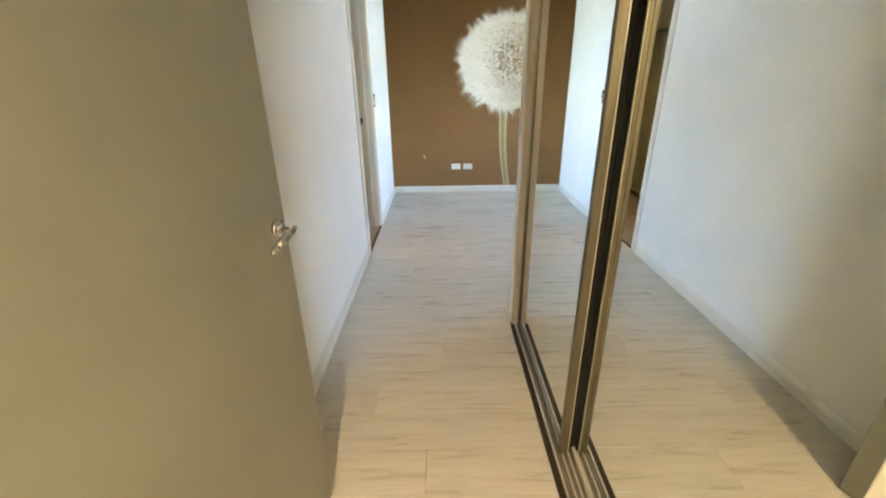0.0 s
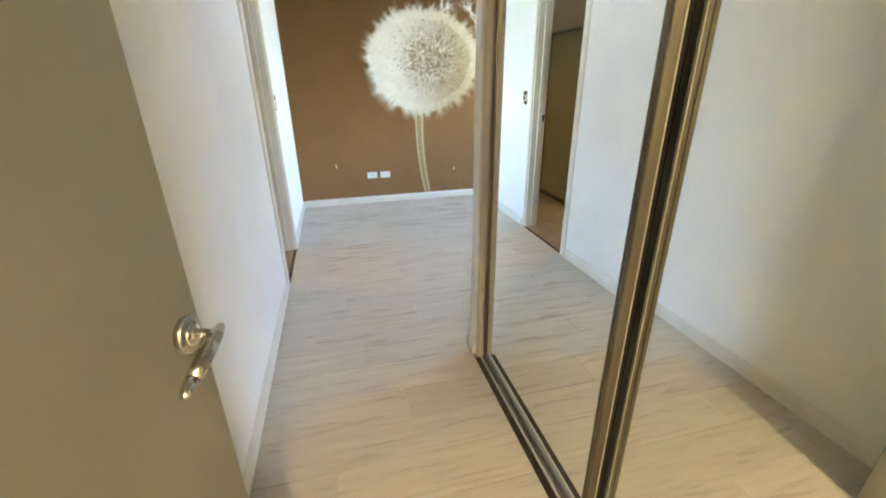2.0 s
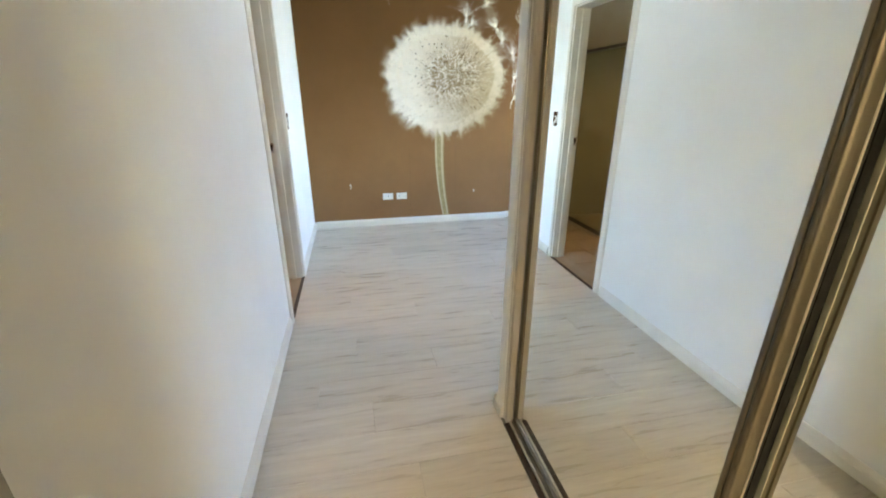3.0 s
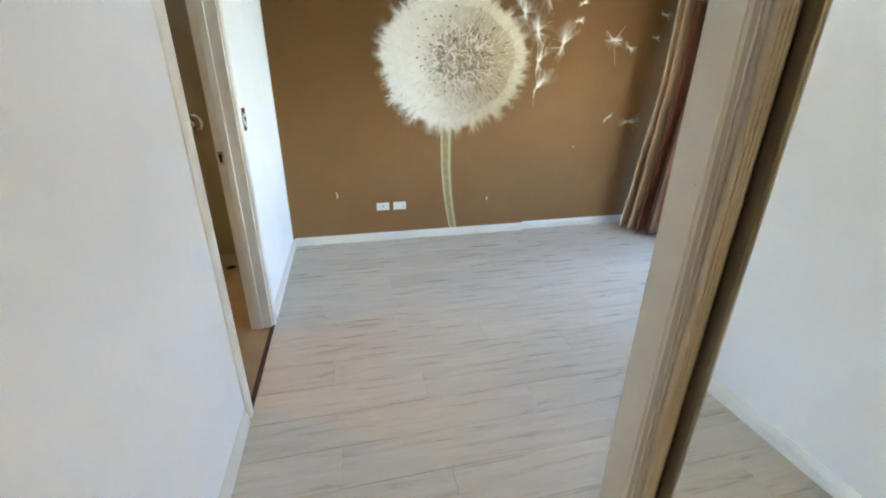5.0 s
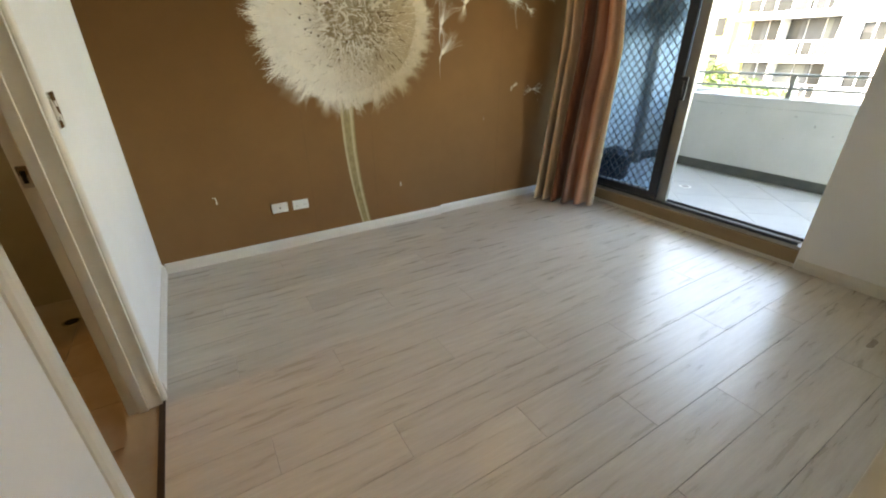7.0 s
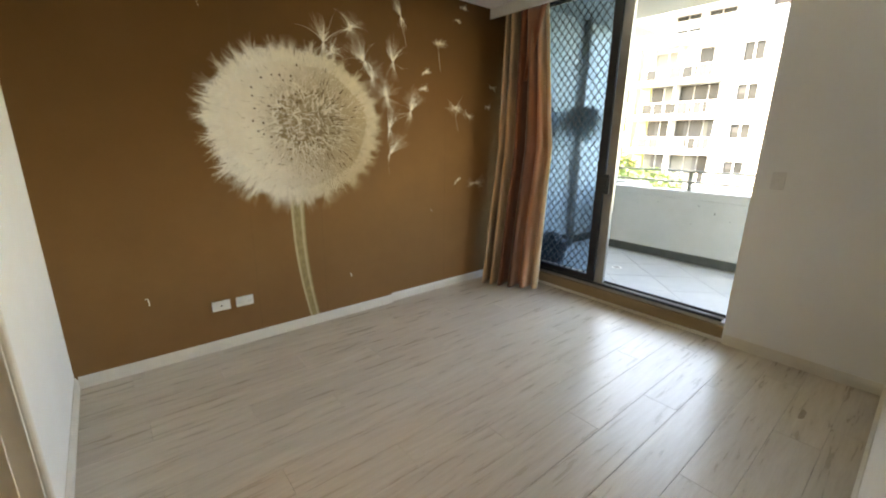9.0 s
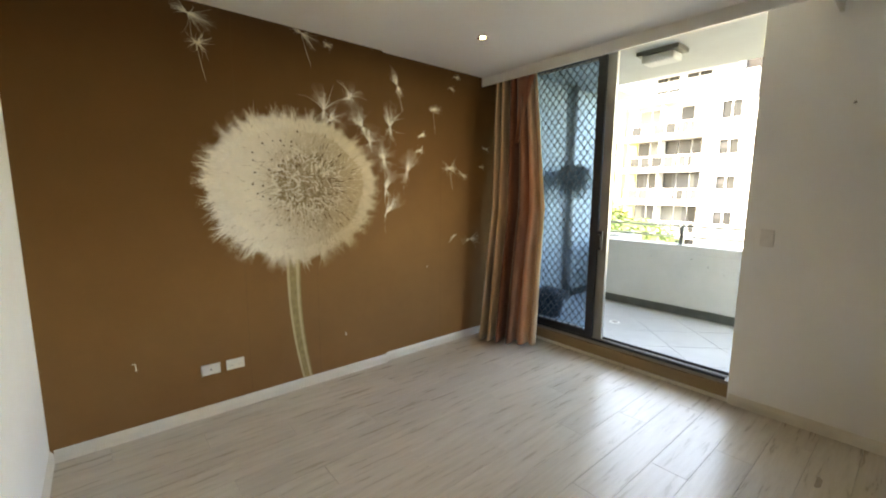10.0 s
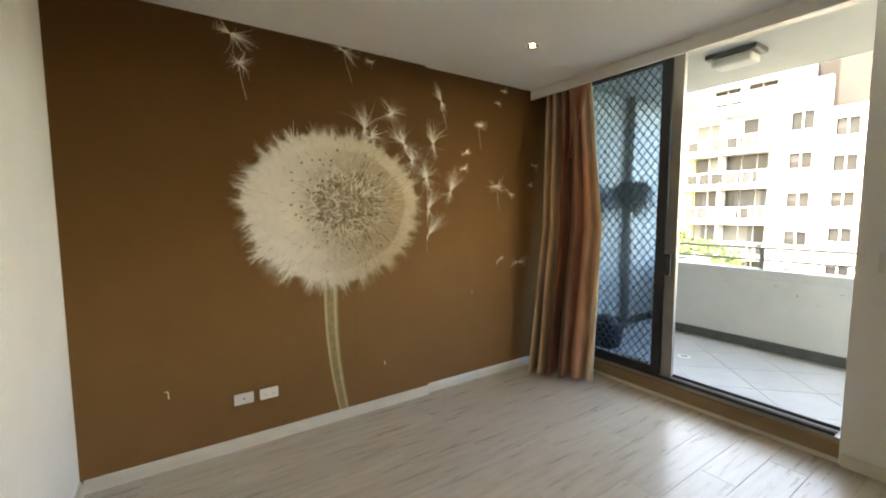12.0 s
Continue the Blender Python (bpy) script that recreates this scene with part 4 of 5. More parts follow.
# recessed balconies
DOORS = ((12.60, 13.14), (13.20, 13.99), (14.04, 14.87), (15.09, 15.90), (15.99, 16.77))
PANES = ((12.32, 12.63), (12.75, 12.98), (13.13, 13.55), (13.61, 13.77), (13.92, 14.50), (14.63, 15.30), (15.47, 16.03), (16.21, 16.84))
LEVELS = (5.55, 3.33, 1.07, -1.15, -3.37, -5.6)
shade = random.Random(21)
for n_level, z in enumerate(LEVELS):
    top = LEVELS[n_level - 1] if n_level else 8.0
    lv = part("balcony", fbox(-0.2, 3.1, 12.22, 17.5, z - 0.36, z), FACADE, block, "white balcony with glass railing")
    part("back_wall", fbox(1.3, 1.4, 12.2, 17.6, z, top - 0.37), FACADE, lv)
    part("end_wall", fbox(1.0, 1.3, 16.83, 17.5, z, top - 0.37), YELLOW if n_level else FACADE, lv, "yellow end panel" if n_level else "")
    part("dividing_wall", fbox(0.3, 1.3, 14.92, 15.05, z, top - 0.37), FACADE, lv)
    for y0, y1 in DOORS:
        if n_level == 0 and y0 in (12.60, 14.04):
            continue
        d = part("glass_door", fbox(1.24, 1.28, y0, y1, z + 0.04, top - (0.39 if n_level else 0.62)), shade.choice((FARGLASS, FARGLASS, MIDGLASS, PALEGLASS)), lv)
        if shade.random() < 0.4:
            part("curtain_edge", fbox(1.20, 1.23, y0, y0 + 0.25, z + 0.1, top - 0.45), MIDGLASS, d)
    part("handrail", fbox(-0.14, -0.04, 12.25, 17.1, z + 0.71, z + 0.77), PLASTIC, lv)
    ends = sorted({12.25, 17.1} | {0.5 * (a[1] + b[0]) for a, b in zip(PANES, PANES[1:])})
    for y in ends:
        part("baluster", fbox(-0.14, -0.06, y - 0.04, y + 0.04, z, z + 0.71), PLASTIC, lv)
    for y0, y1 in PANES:
        part("railing_pane", fbox(-0.10, -0.09, y0, y1, z + 0.07, z + 0.66), shade.choice((FARGLASS, MIDGLASS, MIDGLASS, PALEGLASS)), lv)
    if n_level == 0:
        part("planter", fbox(0.0, 0.4, 16.38, 16.88, z, z + 0.6), BRICKRED, lv, "terracotta planter")
    for y in (13.4, 15.3) if n_level % 2 else (14.2,):
        chair = part("outdoor_seat", fbox(0.3, 0.9, y, y + 0.45, z + 0.002, z + 0.3), MIDGLASS, lv, "dark outdoor seat")
        part("seat_back", fbox(0.8, 0.9, y, y + 0.45, z + 0.301, z + 0.62), MIDGLASS, chair)

nb = thing("neighbour_building", "cream and yellow apartment wing beyond the white block", "building")
part("wall", slab(44, 60, 24.5, 60, -10, 10.6), YELLOW, nb)
for k in range(5):
    part("window", slab(43.9, 43.98, 25.2, 27.0, -6.5 + 3 * k, -5.0 + 3 * k), FARGLASS, nb)


def crown(rng, rx, ry, rz, count, size):
    bm = bmesh.new()
    lumps = [(rng.uniform(-0.6, 0.6) * rx, rng.uniform(-0.6, 0.6) * ry, rng.uniform(-0.4, 0.7) * rz, rng.uniform(0.3, 0.55)) for _ in range(9)]
    for _ in range(count):
        cx, cy, cz, s = rng.choice(lumps)
        d = Vector((rng.gauss(0, 1), rng.gauss(0, 1), rng.gauss(0, 1))).normalized() * rng.uniform(0.6, 1.05) * s
        c = Vector((cx + d.x * rx, cy + d.y * ry, cz + d.z * rz))
        u = Vector((rng.gauss(0, 1), rng.gauss(0, 1), rng.gauss(0, 0.6))).normalized()
        v = u.cross(Vector((rng.gauss(0, 1), rng.gauss(0, 1), rng.gauss(0, 1)))).normalized()
        l, w = size * rng.uniform(0.7, 1.4), size * 0.35
        bm.faces.new([bm.verts.new(c + u * a + v * b) for a, b in ((-l, 0), (0, w), (l, 0), (0, -w))])
    return bm


rng = random.Random(11)
for k, (x, y, h) in enumerate(((17.5, 12.6, 10.1), (20.0, 12.4, 10.2), (19.0, 10.8, 9.85), (22.5, 14.6, 10.6), (21.5, 17.0, 10.4), (23.0, 11.8, 9.9))):
    tree = thing("tree", "bushy yellow-green tree below the balcony level", "tree", "trees below", at=(x, y, -10))
    part("trunk", lathe([(0, 0.22), (2, 0.17), (h - 1.5, 0.07)], steps=9), BARK, tree)
    part("crown", crown(rng, 1.8, 1.8, 1.5, 1500, 0.16), LEAF, tree, kind="stuff")
    tree.children[-1].location = (0, 0, h - 1.2) if tree.children[-1].name.startswith("crown") else (0, 0, 0)
    for ch in tree.children:
        if ch.name.startswith("crown"):
            ch.location = (0, 0, h - 1.2)

# ---- room fittings ----
def outlet(name, x, z, label, double):
    o = thing(name, label, "power outlet", "outlets on the mural wall", at=(x, FAR, z))
    part("cover_plate", slab(-0.058, 0.058, -0.010, -0.0005, -0.036, 0.036, 0.0025), PLASTIC, o)
    if double:
        for dx in (-0.028, 0.028):
            part("socket_face", slab(dx - 0.016, dx + 0.016, -0.0125, -0.0102, -0.024, 0.008, 0.001), PLASTIC, o)
            for a, b in ((-0.008, -0.002), (0.006, -0.002)):
                part("slot", slab(dx + a, dx + a + 0.002, -0.0132, -0.0126, -0.010, 0.0), DARKGAP, o)
            part("rocker", slab(dx - 0.005, dx + 0.005, -0.0135, -0.0102, 0.014, 0.028, 0.001), PLASTIC, o)
    else:
        part("socket_hole", lathe([(0, 0.006), (0.002, 0.005)], Matrix.Translation((0, -0.0102, 0)) @ pose(0, 0, 0, 90), steps=14), DARKGAP, o)
    return o


outlet("aerial_outlet", 0.204, 0.330, "white aerial outlet plate with a single hole on brown paper", False)
outlet("power_outlet", 0.358, 0.330, "white double power outlet with two rockers on brown paper", True)
rs = thing("light_switch", "white single switch plate on the wall beside the balcony door", "light switch", at=(WR, 2.939, 1.24))
part("cover_plate", slab(-0.009, -0.0005, -0.037, 0.037, -0.058, 0.058, 0.0025), PLASTIC, rs)
part("rocker", slab(-0.0135, -0.0092, -0.006, 0.006, -0.010, 0.012, 0.001), PLASTIC, rs)
mk = thing("wall_plug", "small grey filled screw hole on the white wall", "wall plug", at=(WR, 2.60, 2.075))
part("plug", lathe([(0, 0.009), (0.002, 0.008)], pose(0, 0, 0, 0, -90, 0), steps=12), GREYALU, mk)


def downlight(name, x, y):
    d = thing(name, "recessed downlight with a white rim, lit warm", "downlight", "ceiling downlights", at=(x, y, TOP))
    part("rim", lathe([(0, 0.047), (-0.003, 0.047), (-0.005, 0.043), (-0.004, 0.037), (-0.0005, 0.035)], steps=28), SATIN, d, smooth=True)
    part("reflector", lathe([(-0.0006, 0.0345), (-0.0012, 0.033)], steps=28), CHROME, d, "silvered lamp reflector")
    part("bulb", lathe([(-0.0014, 0.016), (-0.004, 0.015), (-0.006, 0.006)], steps=20), BULB, d, "glowing warm lamp face", smooth=True)
    return d


downlight("downlight", 2.026, 4.553)
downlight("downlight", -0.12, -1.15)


# ---- curtain ----
def curtain_sheet():
    bm = bmesh.new()
    uv = bm.loops.layers.uv.new("UVMap")
    NU, NV = 220, 60
    rows = []
    for j in range(NV + 1):
        v = j / NV
        z = 0.012 + v * 2.775
        low = 1 - v
        row = []
        for i in range(NU + 1):
            u = i / NU
            # run from the wall corner side (u=0) to the window side (u=1)
            top = Vector((2.97, 5.24)).lerp(Vector((2.98, 4.78)), u)
            mid = Vector((2.92, 5.22)).lerp(Vector((2.97, 4.61)), u)
            bot = Vector((2.71, 5.18)).lerp(Vector((2.965, 4.67)), u)
            if v < 0.5:
                c = bot.lerp(mid, v / 0.5)
            else:
                c = mid.lerp(top, (v - 0.5) / 0.5)
            amp = (0.072 + 0.026 * low) * (0.75 + 0.25 * math.sin(3.1 * u + 1.1))
            ph = u * 2 * math.pi * 5.6 + 1.1 * math.sin(5 * u) + 0.9 * math.sin(2.6 * v + 3 * u)
            fold = math.sin(ph)
            fold = math.copysign(abs(fold) ** 0.75, fold)
            crease = 0.010 * math.sin(9 * v + 23 * u) * v + 0.007 * math.sin(31 * u - 6 * v) + 0.014 * noise.noise(Vector((u * 9, v * 5, 0.3)))
            n = Vector((-0.9, -0.43))
            p = c + n * (amp * fold + crease + 0.035 * low * low * math.sin(u * math.pi))
            p.y += 0.012 * math.cos(ph) + 0.02 * v * v * math.sin(9 * u)
            hem = 0.012 * math.sin(ph * 0.5) * max(0, 1 - v * 20)
            row.append(bm.verts.new((min(p.x, 3.15), min(p.y, 5.30), z + abs(hem))))
        rows.append(row)
    for j in range(NV):
        for i in range(NU):
            f = bm.faces.new((rows[j][i], rows[j][i + 1], rows[j + 1][i + 1], rows[j + 1][i]))
            f.smooth = True
            for loop, (a, b) in zip(f.loops, ((i, j), (i + 1, j), (i + 1, j + 1), (i, j + 1))):
                loop[uv].uv = (a / NU, b / NV)
    return bm


curt = thing("curtain", "floor-length striped gold and rust satin curtain, bunched in the corner", "curtain")
cloth = part("cloth", curtain_sheet(), SATINCLOTH, curt, "creased gold, rust and brown satin")
solid = cloth.modifiers.new("thickness", "SOLIDIFY")
solid.thickness = 0.003


def tie_back():
    """The bunched flap of cloth near the top."""
    bm = bmesh.new()
    uv = bm.loops.layers.uv.new("UVMap")
    N, M = 14, 12
    grid = []
    for j in range(M + 1):
        v = j / M
        row = []
        for i in range(N + 1):
            u = i / N
            width = 0.20 * (1 - v) + 0.02
            y = 4.86 + 0.09 * v + (u - 0.5) * width
            z = 2.64 - 0.62 * v
            x = 2.93 - 0.02 * math.sin(u * math.pi) - 0.012 * math.sin(u * 9 + v * 4)
            row.append(bm.verts.new((x, y, z)))
        grid.append(row)
    for j in range(M):
        for i in range(N):
            f = bm.faces.new((grid[j][i], grid[j][i + 1], grid[j + 1][i + 1], grid[j + 1][i]))
            f.smooth = True
            for loop, (a, b) in zip(f.loops, ((i, j), (i + 1, j), (i + 1, j + 1), (i, j + 1))):
                loop[uv].uv = (0.66 + 0.1 * a / N, b / M)
    return bm


flap = part("folded_flap", tie_back(), SATINCLOTH, curt, "twisted rust satin fold")
fs = flap.modifiers.new("thickness", "SOLIDIFY")
fs.thickness = 0.004
track2 = thing("curtain_track", "white metal curtain track behind the pelmet", "curtain track")
part("rail", slab(2.96, 2.985, 3.0, 5.28, 2.795, 2.8145, 0.002), PLASTIC, track2)


# ---- the printed flower ----
mural = tagged(new("dandelion_print"), "printed white dandelion head with drifting seeds on brown paper", "wall picture")
CX, CZ, RX, RZ = 0.872, 1.562, 0.605, 0.495


def outline(a, rx=RX, rz=RZ):
    k = 1 + 0.02 * math.sin(3 * a + 0.6) + 0.015 * math.sin(7 * a)
    return CX + rx * k * math.cos(a), CZ + rz * k * math.sin(a)


def flat_hair(bm, x, z, a, length, w, y, bend=0.0, taper=0.15, steps=3):
    last = None
    for k in range(steps + 1):
        s = k / steps
        b = a + bend * s
        px, pz = x + length * s * math.cos(b), z + length * s * math.sin(b)
        ww = w * (1 - (1 - taper) * s)
        nx, nz = -math.sin(b) * ww, math.cos(b) * ww
        pair = (bm.verts.new((px - nx, y, pz - nz)), bm.verts.new((px + nx, y, pz + nz)))
        if last:
            bm.faces.new((last[0], pair[0], pair[1], last[1]))
        last = pair


rng = random.Random(3)
Y = FAR - 0.0008
bm = bmesh.new()
c = bm.verts.new((CX, Y, CZ))
ring = [bm.verts.new((CX + (outline(math.pi * i / 45)[0] - CX) * 0.95, Y, CZ + (outline(math.pi * i / 45)[1] - CZ) * 0.95)) for i in range(90)]
for i in range(90):
    bm.faces.new((c, ring[i], ring[(i + 1) % 90]))
part("flower_head", bm, FLUFF, mural)
bm = bmesh.new()
for i in range(5200):
    a = rng.uniform(0, 2 * math.pi)
    # tufts bunch the tips; the foot is raggeder than the crown
    clump = (0.5 + 0.5 * math.sin(a * 41 + 2.3 * math.sin(a * 11))) ** 1.5
    lowpart = max(0, -math.sin(a))
    k = rng.uniform(0.86, 0.97)
    x, z = CX + (outline(a)[0] - CX) * k, CZ + (outline(a)[1] - CZ) * k
    reach = (1 - k) * 0.55 + 0.012 + rng.uniform(0.0, 0.10) * (0.30 + 0.9 * clump ** 2) + 0.035 * lowpart * clump
    flat_hair(bm, x, z, a + rng.uniform(-0.2, 0.2), reach, rng.uniform(0.0010, 0.0030), Y - 0.0006 - rng.uniform(0, 0.0006), rng.uniform(-0.3, 0.3), 0.08)
part("rim_hairs", bm, FLUFF_HAIR, mural, kind="stuff")
bm = bmesh.new()
for i in range(900):
    # shaded strokes gather round the heart of the flower and low down on its far side
    if i % 3:
        x, z = rng.gauss(0.96, 0.20), rng.gauss(1.57, 0.16)
    else:
        x, z = rng.gauss(1.10, 0.22), rng.gauss(1.32, 0.14)
    if ((x - CX) / RX) ** 2 + ((z - CZ) / RZ) ** 2 > 0.85:
        continue
    a = math.atan2(z - 1.58, x - 0.95)
    flat_hair(bm, x, z, a + rng.uniform(-0.7, 0.7), rng.uniform(0.02, 0.06), rng.uniform(0.0008, 0.0030), Y - 0.0014, rng.uniform(-0.5, 0.5))
part("shaded_hairs", bm, FLUFF_SHADE, mural, kind="stuff")
bm = bmesh.new()
for i in range(1700):
    a = rng.uniform(0, 2 * math.pi)
    k = math.sqrt(rng.uniform(0.0, 0.95))
    x, z = CX + RX * k * math.cos(a), CZ + RZ * k * math.sin(a)
    flat_hair(bm, x, z, a + rng.uniform(-0.6, 0.6), rng.uniform(0.02, 0.08), rng.uniform(0.0006, 0.0022), Y - 0.0018, rng.uniform(-0.5, 0.5))
part("light_hairs", bm, FLUFF_HAIR, mural, kind="stuff")
bm = bmesh.new()
COREX, COREZ = 0.945, 1.60
for i in range(210):
    a = rng.uniform(0, 2 * math.pi)
    k = math.sqrt(rng.uniform(0.0, 1.25))
    x, z = COREX + 0.215 * k * math.cos(a), COREZ + 0.18 * k * math.sin(a)
    flat_hair(bm, x, z, (-0.7 if k < 0.55 else a) + rng.uniform(-1.1, 1.1), rng.uniform(0.025, 0.065), rng.uniform(0.004, 0.0125), Y - 0.0022, rng.uniform(-0.9, 0.9), 0.25)
part("core_shade", bm, CORE, mural, kind="stuff")
bm = bmesh.new()
for i in range(260):
    a = rng.uniform(0, 2 * math.pi)
    k = math.sqrt(rng.uniform(0.0, 1.5))
    x, z = COREX + 0.22 * k * math.cos(a), COREZ + 0.19 * k * math.sin(a)
    flat_hair(bm, x, z, (2.3 if k < 0.55 else a) + rng.uniform(-1.2, 1.2), rng.uniform(0.03, 0.085), rng.uniform(0.0015, 0.0075), Y - 0.0028, rng.uniform(-0.6, 0.6), 0.3)
part("core_fluff", bm, FLUFF_HAIR, mural, kind="stuff")
bm = bmesh.new()
for i in range(88):
    a = rng.uniform(0, 2 * math.pi)
    k = rng.uniform(0.28, 0.78)
    x, z = COREX + (RX * k) * math.cos(a) * (0.9 if math.cos(a) > 0 else 1.0), COREZ + RZ * k * math.sin(a)
    s = rng.uniform(0.0055, 0.0085)
    if math.cos(a) > 0.3:
        flat_hair(bm, x, z, a, rng.uniform(0.03, 0.06), 0.0036, Y - 0.0032, 0, 0.4, 2)
    else:
        bm.faces.new([bm.verts.new((x + s * math.cos(t * math.pi / 3), Y - 0.0032, z + s * math.sin(t * math.pi / 3))) for t in range(6)])
        flat_hair(bm, x, z, a + math.pi, rng.uniform(0.02, 0.05), 0.0006, Y - 0.0031)
part("seed_tips", bm, SEEDDOT, mural, kind="stuff")


def stem_path(s):
    """From the flower head's foot (s=0) to the skirting (s=1)."""
    return 0.803 - 0.012 * math.sin(s * math.pi) + 0.075 * s * s, 1.05 - 0.975 * s, 0.053 - 0.014 * s


for name, mat, a0, a1, off in (("stem", STEM, -1, 1, 0.0004), ("stem_edge", STEMLIGHT, -1, -0.62, 0.0007), ("stem_edge", STEMLIGHT, 0.35, 0.75, 0.0007)):
    bm = bmesh.new()
    last = None
    for k in range(25):
        x, z, w = stem_path(k / 24)
        pair = (bm.verts.new((x + a0 * w, Y - off, z)), bm.verts.new((x + a1 * w, Y - off, z)))
        if last:
            bm.faces.new((last[0], last[1], pair[1], pair[0]))
        last = pair
    part(name, bm, mat, mural)

# drifting seeds: place, size, lean of the tuft, spread, and whether a stalk hangs from it
SEEDS = [
    (0.224, 2.616, 0.14, -0.35, 0.5, 0),
    (0.263, 2.453, 0.092, 0.1, 0.9, 1),
    (0.931, 2.665, 0.119, -0.35, 0.45, 1),
    (1.128, 2.626, 0.054, 0.1, 0.8, 0),
    (1.082, 2.149, 0.184, 1.5, 0.65, 0),
    (1.136, 2.09, 0.13, 0.9, 0.9, 0),
    (1.296, 2.276, 0.13, 0.9, 1.3, 1),
    (1.408, 2.064, 0.173, 2.1, 0.5, 0),
    (1.475, 1.94, 0.151, 1.6, 0.7, 0),
    (1.695, 2.091, 0.184, 1.6, 0.5, 0),
    (1.611, 1.814, 0.184, 1.7, 0.7, 0),
    (1.872, 1.715, 0.184, 1.3, 0.45, 0),
    (1.647, 1.562, 0.173, 1.35, 0.5, 0),
    (1.644, 1.35, 0.205, 1.0, 0.35, 0),
    (1.776, 2.447, 0.14, 1.95, 0.35, 1),
    (2.174, 2.297, 0.092, 0.1, 0.7, 1),
    (2.021, 2.044, 0.07, 0.45, 0.5, 0),
    (2.0, 1.909, 0.07, 0.15, 0.5, 0),
    (2.38, 1.773, 0.13, 0.0, 0.6, 1),
    (2.547, 1.71, 0.076, -0.5, 0.5, 0),
    (2.421, 1.081, 0.065, 0.6, 0.4, 0),
    (2.665, 1.051, 0.13, 0.0, 0.45, 0),
    (2.45, 2.631, 0.065, 0.0, 0.5, 0),
    (2.385, 2.52, 0.049, -0.2, 0.5, 0),
    (2.869, 1.99, 0.065, -0.2, 0.5, 0),
    (2.813, 1.799, 0.054, 0.0, 0.5, 0),
]
for x, z, size, lean, spread, stalk in SEEDS:
    bm = bmesh.new()
    yy = (FAR if x < 1.613 else FAR2) - 0.0012
    size *= 1.7
    for k in range(int(26 + 120 * size)):
        side = 0 if rng.random() < 0.64 else math.pi
        off = rng.gauss(0, spread * 0.62)
        flat_hair(bm, x, z, lean + side + off, size * rng.uniform(0.25, 1.0) * (0.55 if side else 0.74), rng.uniform(0.0009, 0.0019), yy - rng.uniform(0, 0.0006), 0.55 * off + rng.uniform(-0.25, 0.25), 0.12, 4)
    if stalk:
        flat_hair(bm, x, z, -1.45 + rng.uniform(-0.15, 0.15), 0.22, 0.0011, yy, 0.08, 0.8, 5)
    part("seed_tuft", bm, SEEDHAIR, mural, kind="stuff")

# paper seams and scuffs
for x in (0.46, 0.985):
    structure("paper_seam", slab(x, x + 0.0012, FAR - 0.0006, FAR - 0.0001, 0.075, TOP), SEEDDOT, "faint vertical seam in the wallpaper", "wallpaper seam")
structure("paper_seam", slab(2.265, 2.2664, FAR2 - 0.0006, FAR2 - 0.0001, 0.075, TOP), SEEDDOT, "faint vertical seam in the wallpaper", "wallpaper seam")
for x, z, h in ((-0.198, 0.455, 0.05), (1.215, 0.353, 0.03), (2.10, 0.82, 0.012)):
    s = thing("wall_scuff", "small pale scrape in the brown wallpaper", "wall scuff", at=(x, FAR if x < 1.613 else FAR2, z))
    bm = bmesh.new()
    flat_hair(bm, 0, -h / 2, 1.5, h, 0.004, -0.0007, 0.15, 0.7, 3)
    flat_hair(bm, 0, h / 2 - 0.005, 2.9, h * 0.4, 0.003, -0.0008, 0.1, 0.5, 2)
    part("scrape", bm, FLUFF_HAIR, s)
stain = thing("floor_stain", "small dark knot-like stain on the pale floor boards", "floor stain", at=(2.55, 2.475, 0))
bm = bmesh.new()
bm.faces.new([bm.verts.new((0.06 * math.cos(a) * (1 + 0.15 * math.sin(3 * a)), 0.018 * math.sin(a) * (1 + 0.3 * math.cos(2 * a)), 0.0006)) for a in [k * math.pi / 12 for k in range(24)]])
part("stain_patch", bm, STAINED, stain)
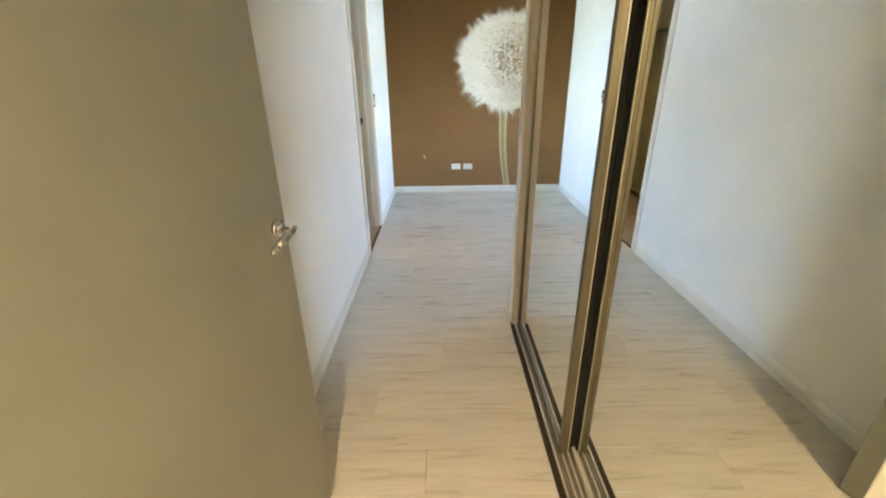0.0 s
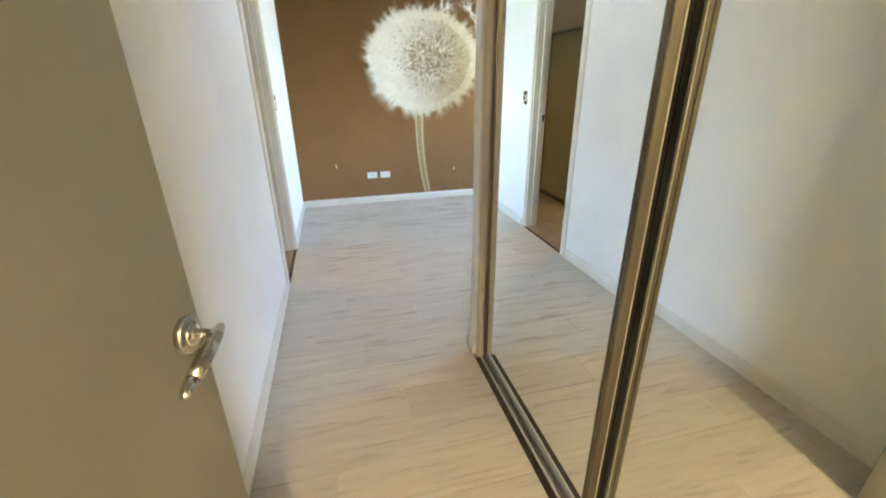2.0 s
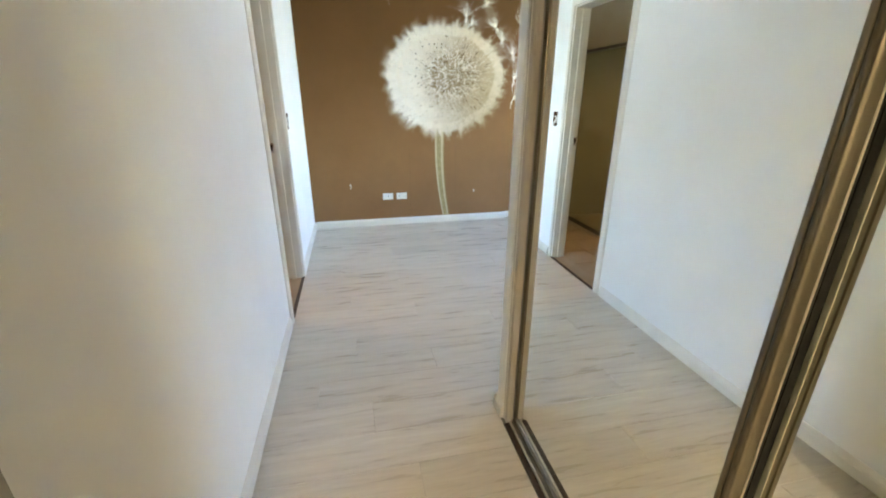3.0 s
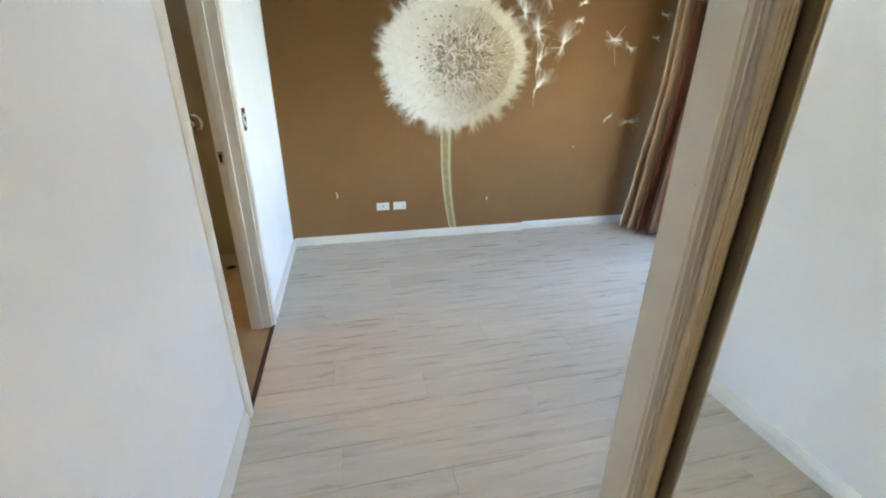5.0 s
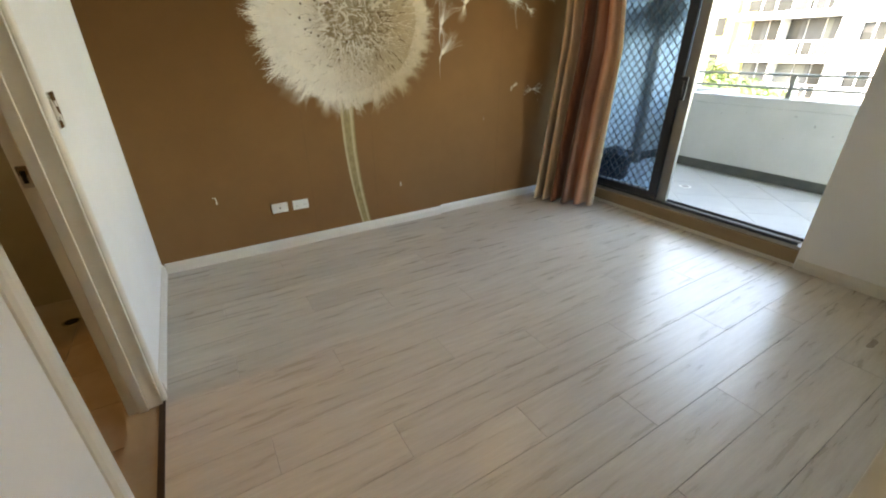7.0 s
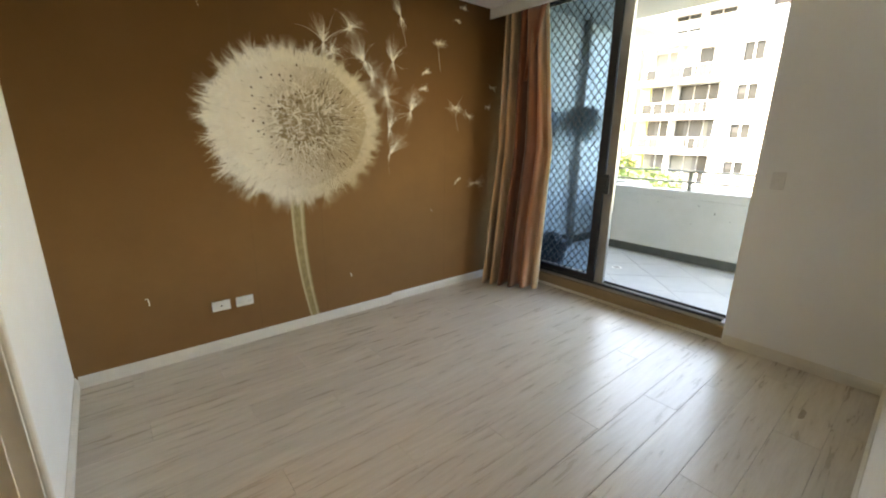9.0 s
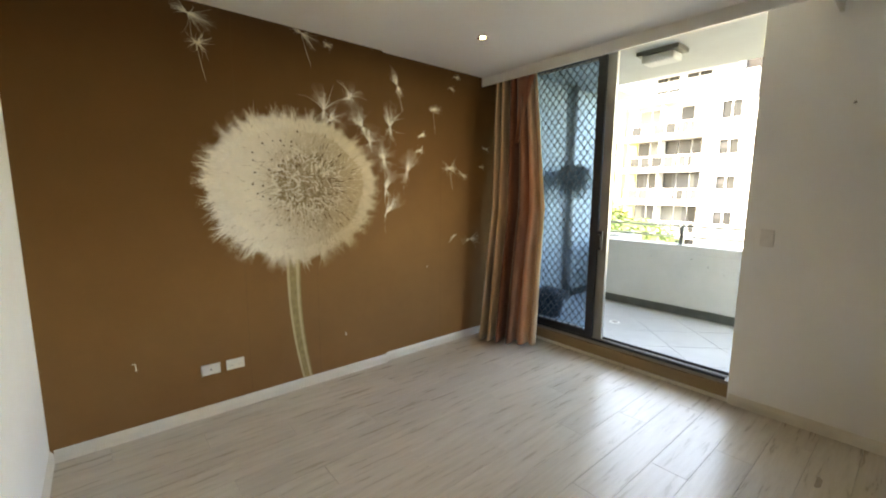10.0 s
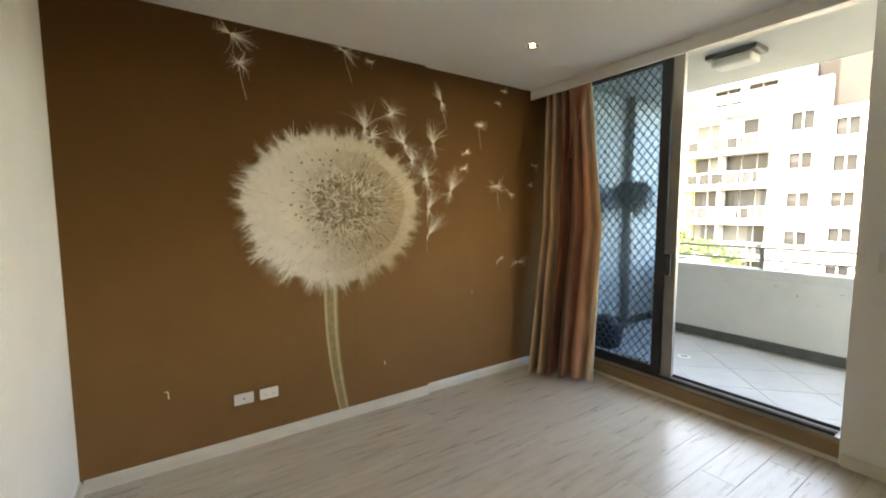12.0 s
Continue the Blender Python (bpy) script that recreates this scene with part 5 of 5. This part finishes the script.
# ---- floor boards ----
floor = structure("floor", slab(WL, WR + 0.02, -1.6, FAR2, -0.0118, -0.0102), GROUT, "pale limed oak laminate floor, boards across the room", "floor")
W0, WB, LB = 2.935, 0.195, 1.33
FIRST = {-1: 1.12, 0: 0.695, 1: 0.20, 2: 1.085, 3: 0.632, 4: 0.13, 5: 1.02, 6: 0.563, -2: 0.214, -3: 0.93, -5: 0.75, -6: 0.02, -7: 0.40, -8: -0.30}
boards = {}


def board(length, width):
    key = (round(length, 3), round(width, 3))
    if key not in boards:
        g = 0.0006
        bm = bmesh.new()
        e = 0.0008
        lo = [(g, g), (length - g, g), (length - g, width - g), (g, width - g)]
        hi = [(g + e, g + e), (length - g - e, g + e), (length - g - e, width - g - e), (g + e, width - g - e)]
        a = [bm.verts.new((x, y, -0.0100)) for x, y in lo]
        b = [bm.verts.new((x, y, -0.0012)) for x, y in lo]
        c = [bm.verts.new((x, y, 0.0)) for x, y in hi]
        for p, q in ((a, b), (b, c)):
            for i in range(4):
                bm.faces.new((p[i], p[(i + 1) % 4], q[(i + 1) % 4], q[i]))
        bm.faces.new(c)
        boards[key] = mesh_of("board", bm, PLANK)
    return boards[key]


for k in range(-22, 13):
    y0 = W0 + WB * k
    y1 = min(y0 + WB, FAR2 - 0.002)
    if y1 - y0 < 0.02 or y1 < -1.55:
        continue
    x1 = WR - 0.001 if y1 > NIBY1 else 0.425
    start = FIRST.get(k, (0.687 - 0.4575 * k) % LB)
    cuts = [start + LB * n for n in range(-3, 4)]
    cuts = [WL + 0.0005] + [c for c in cuts if WL + 0.05 < c < x1 - 0.05] + [x1]
    for a, b in zip(cuts, cuts[1:]):
        o = new("board", board(b - a, y1 - y0))
        o.location = (a, y0, 0)
        o.parent = floor

pin = thing("picture_pin", "tiny dark pin hole in the painted wall end", "pin hole", at=(NIB - 0.0045, 2.140, 1.268))
part("pin_head", lathe([(0, 0.0013), (0.001, 0.0009)], pose(0, 0, 0, 0, -90, 0), steps=8), GREYALU, pin)
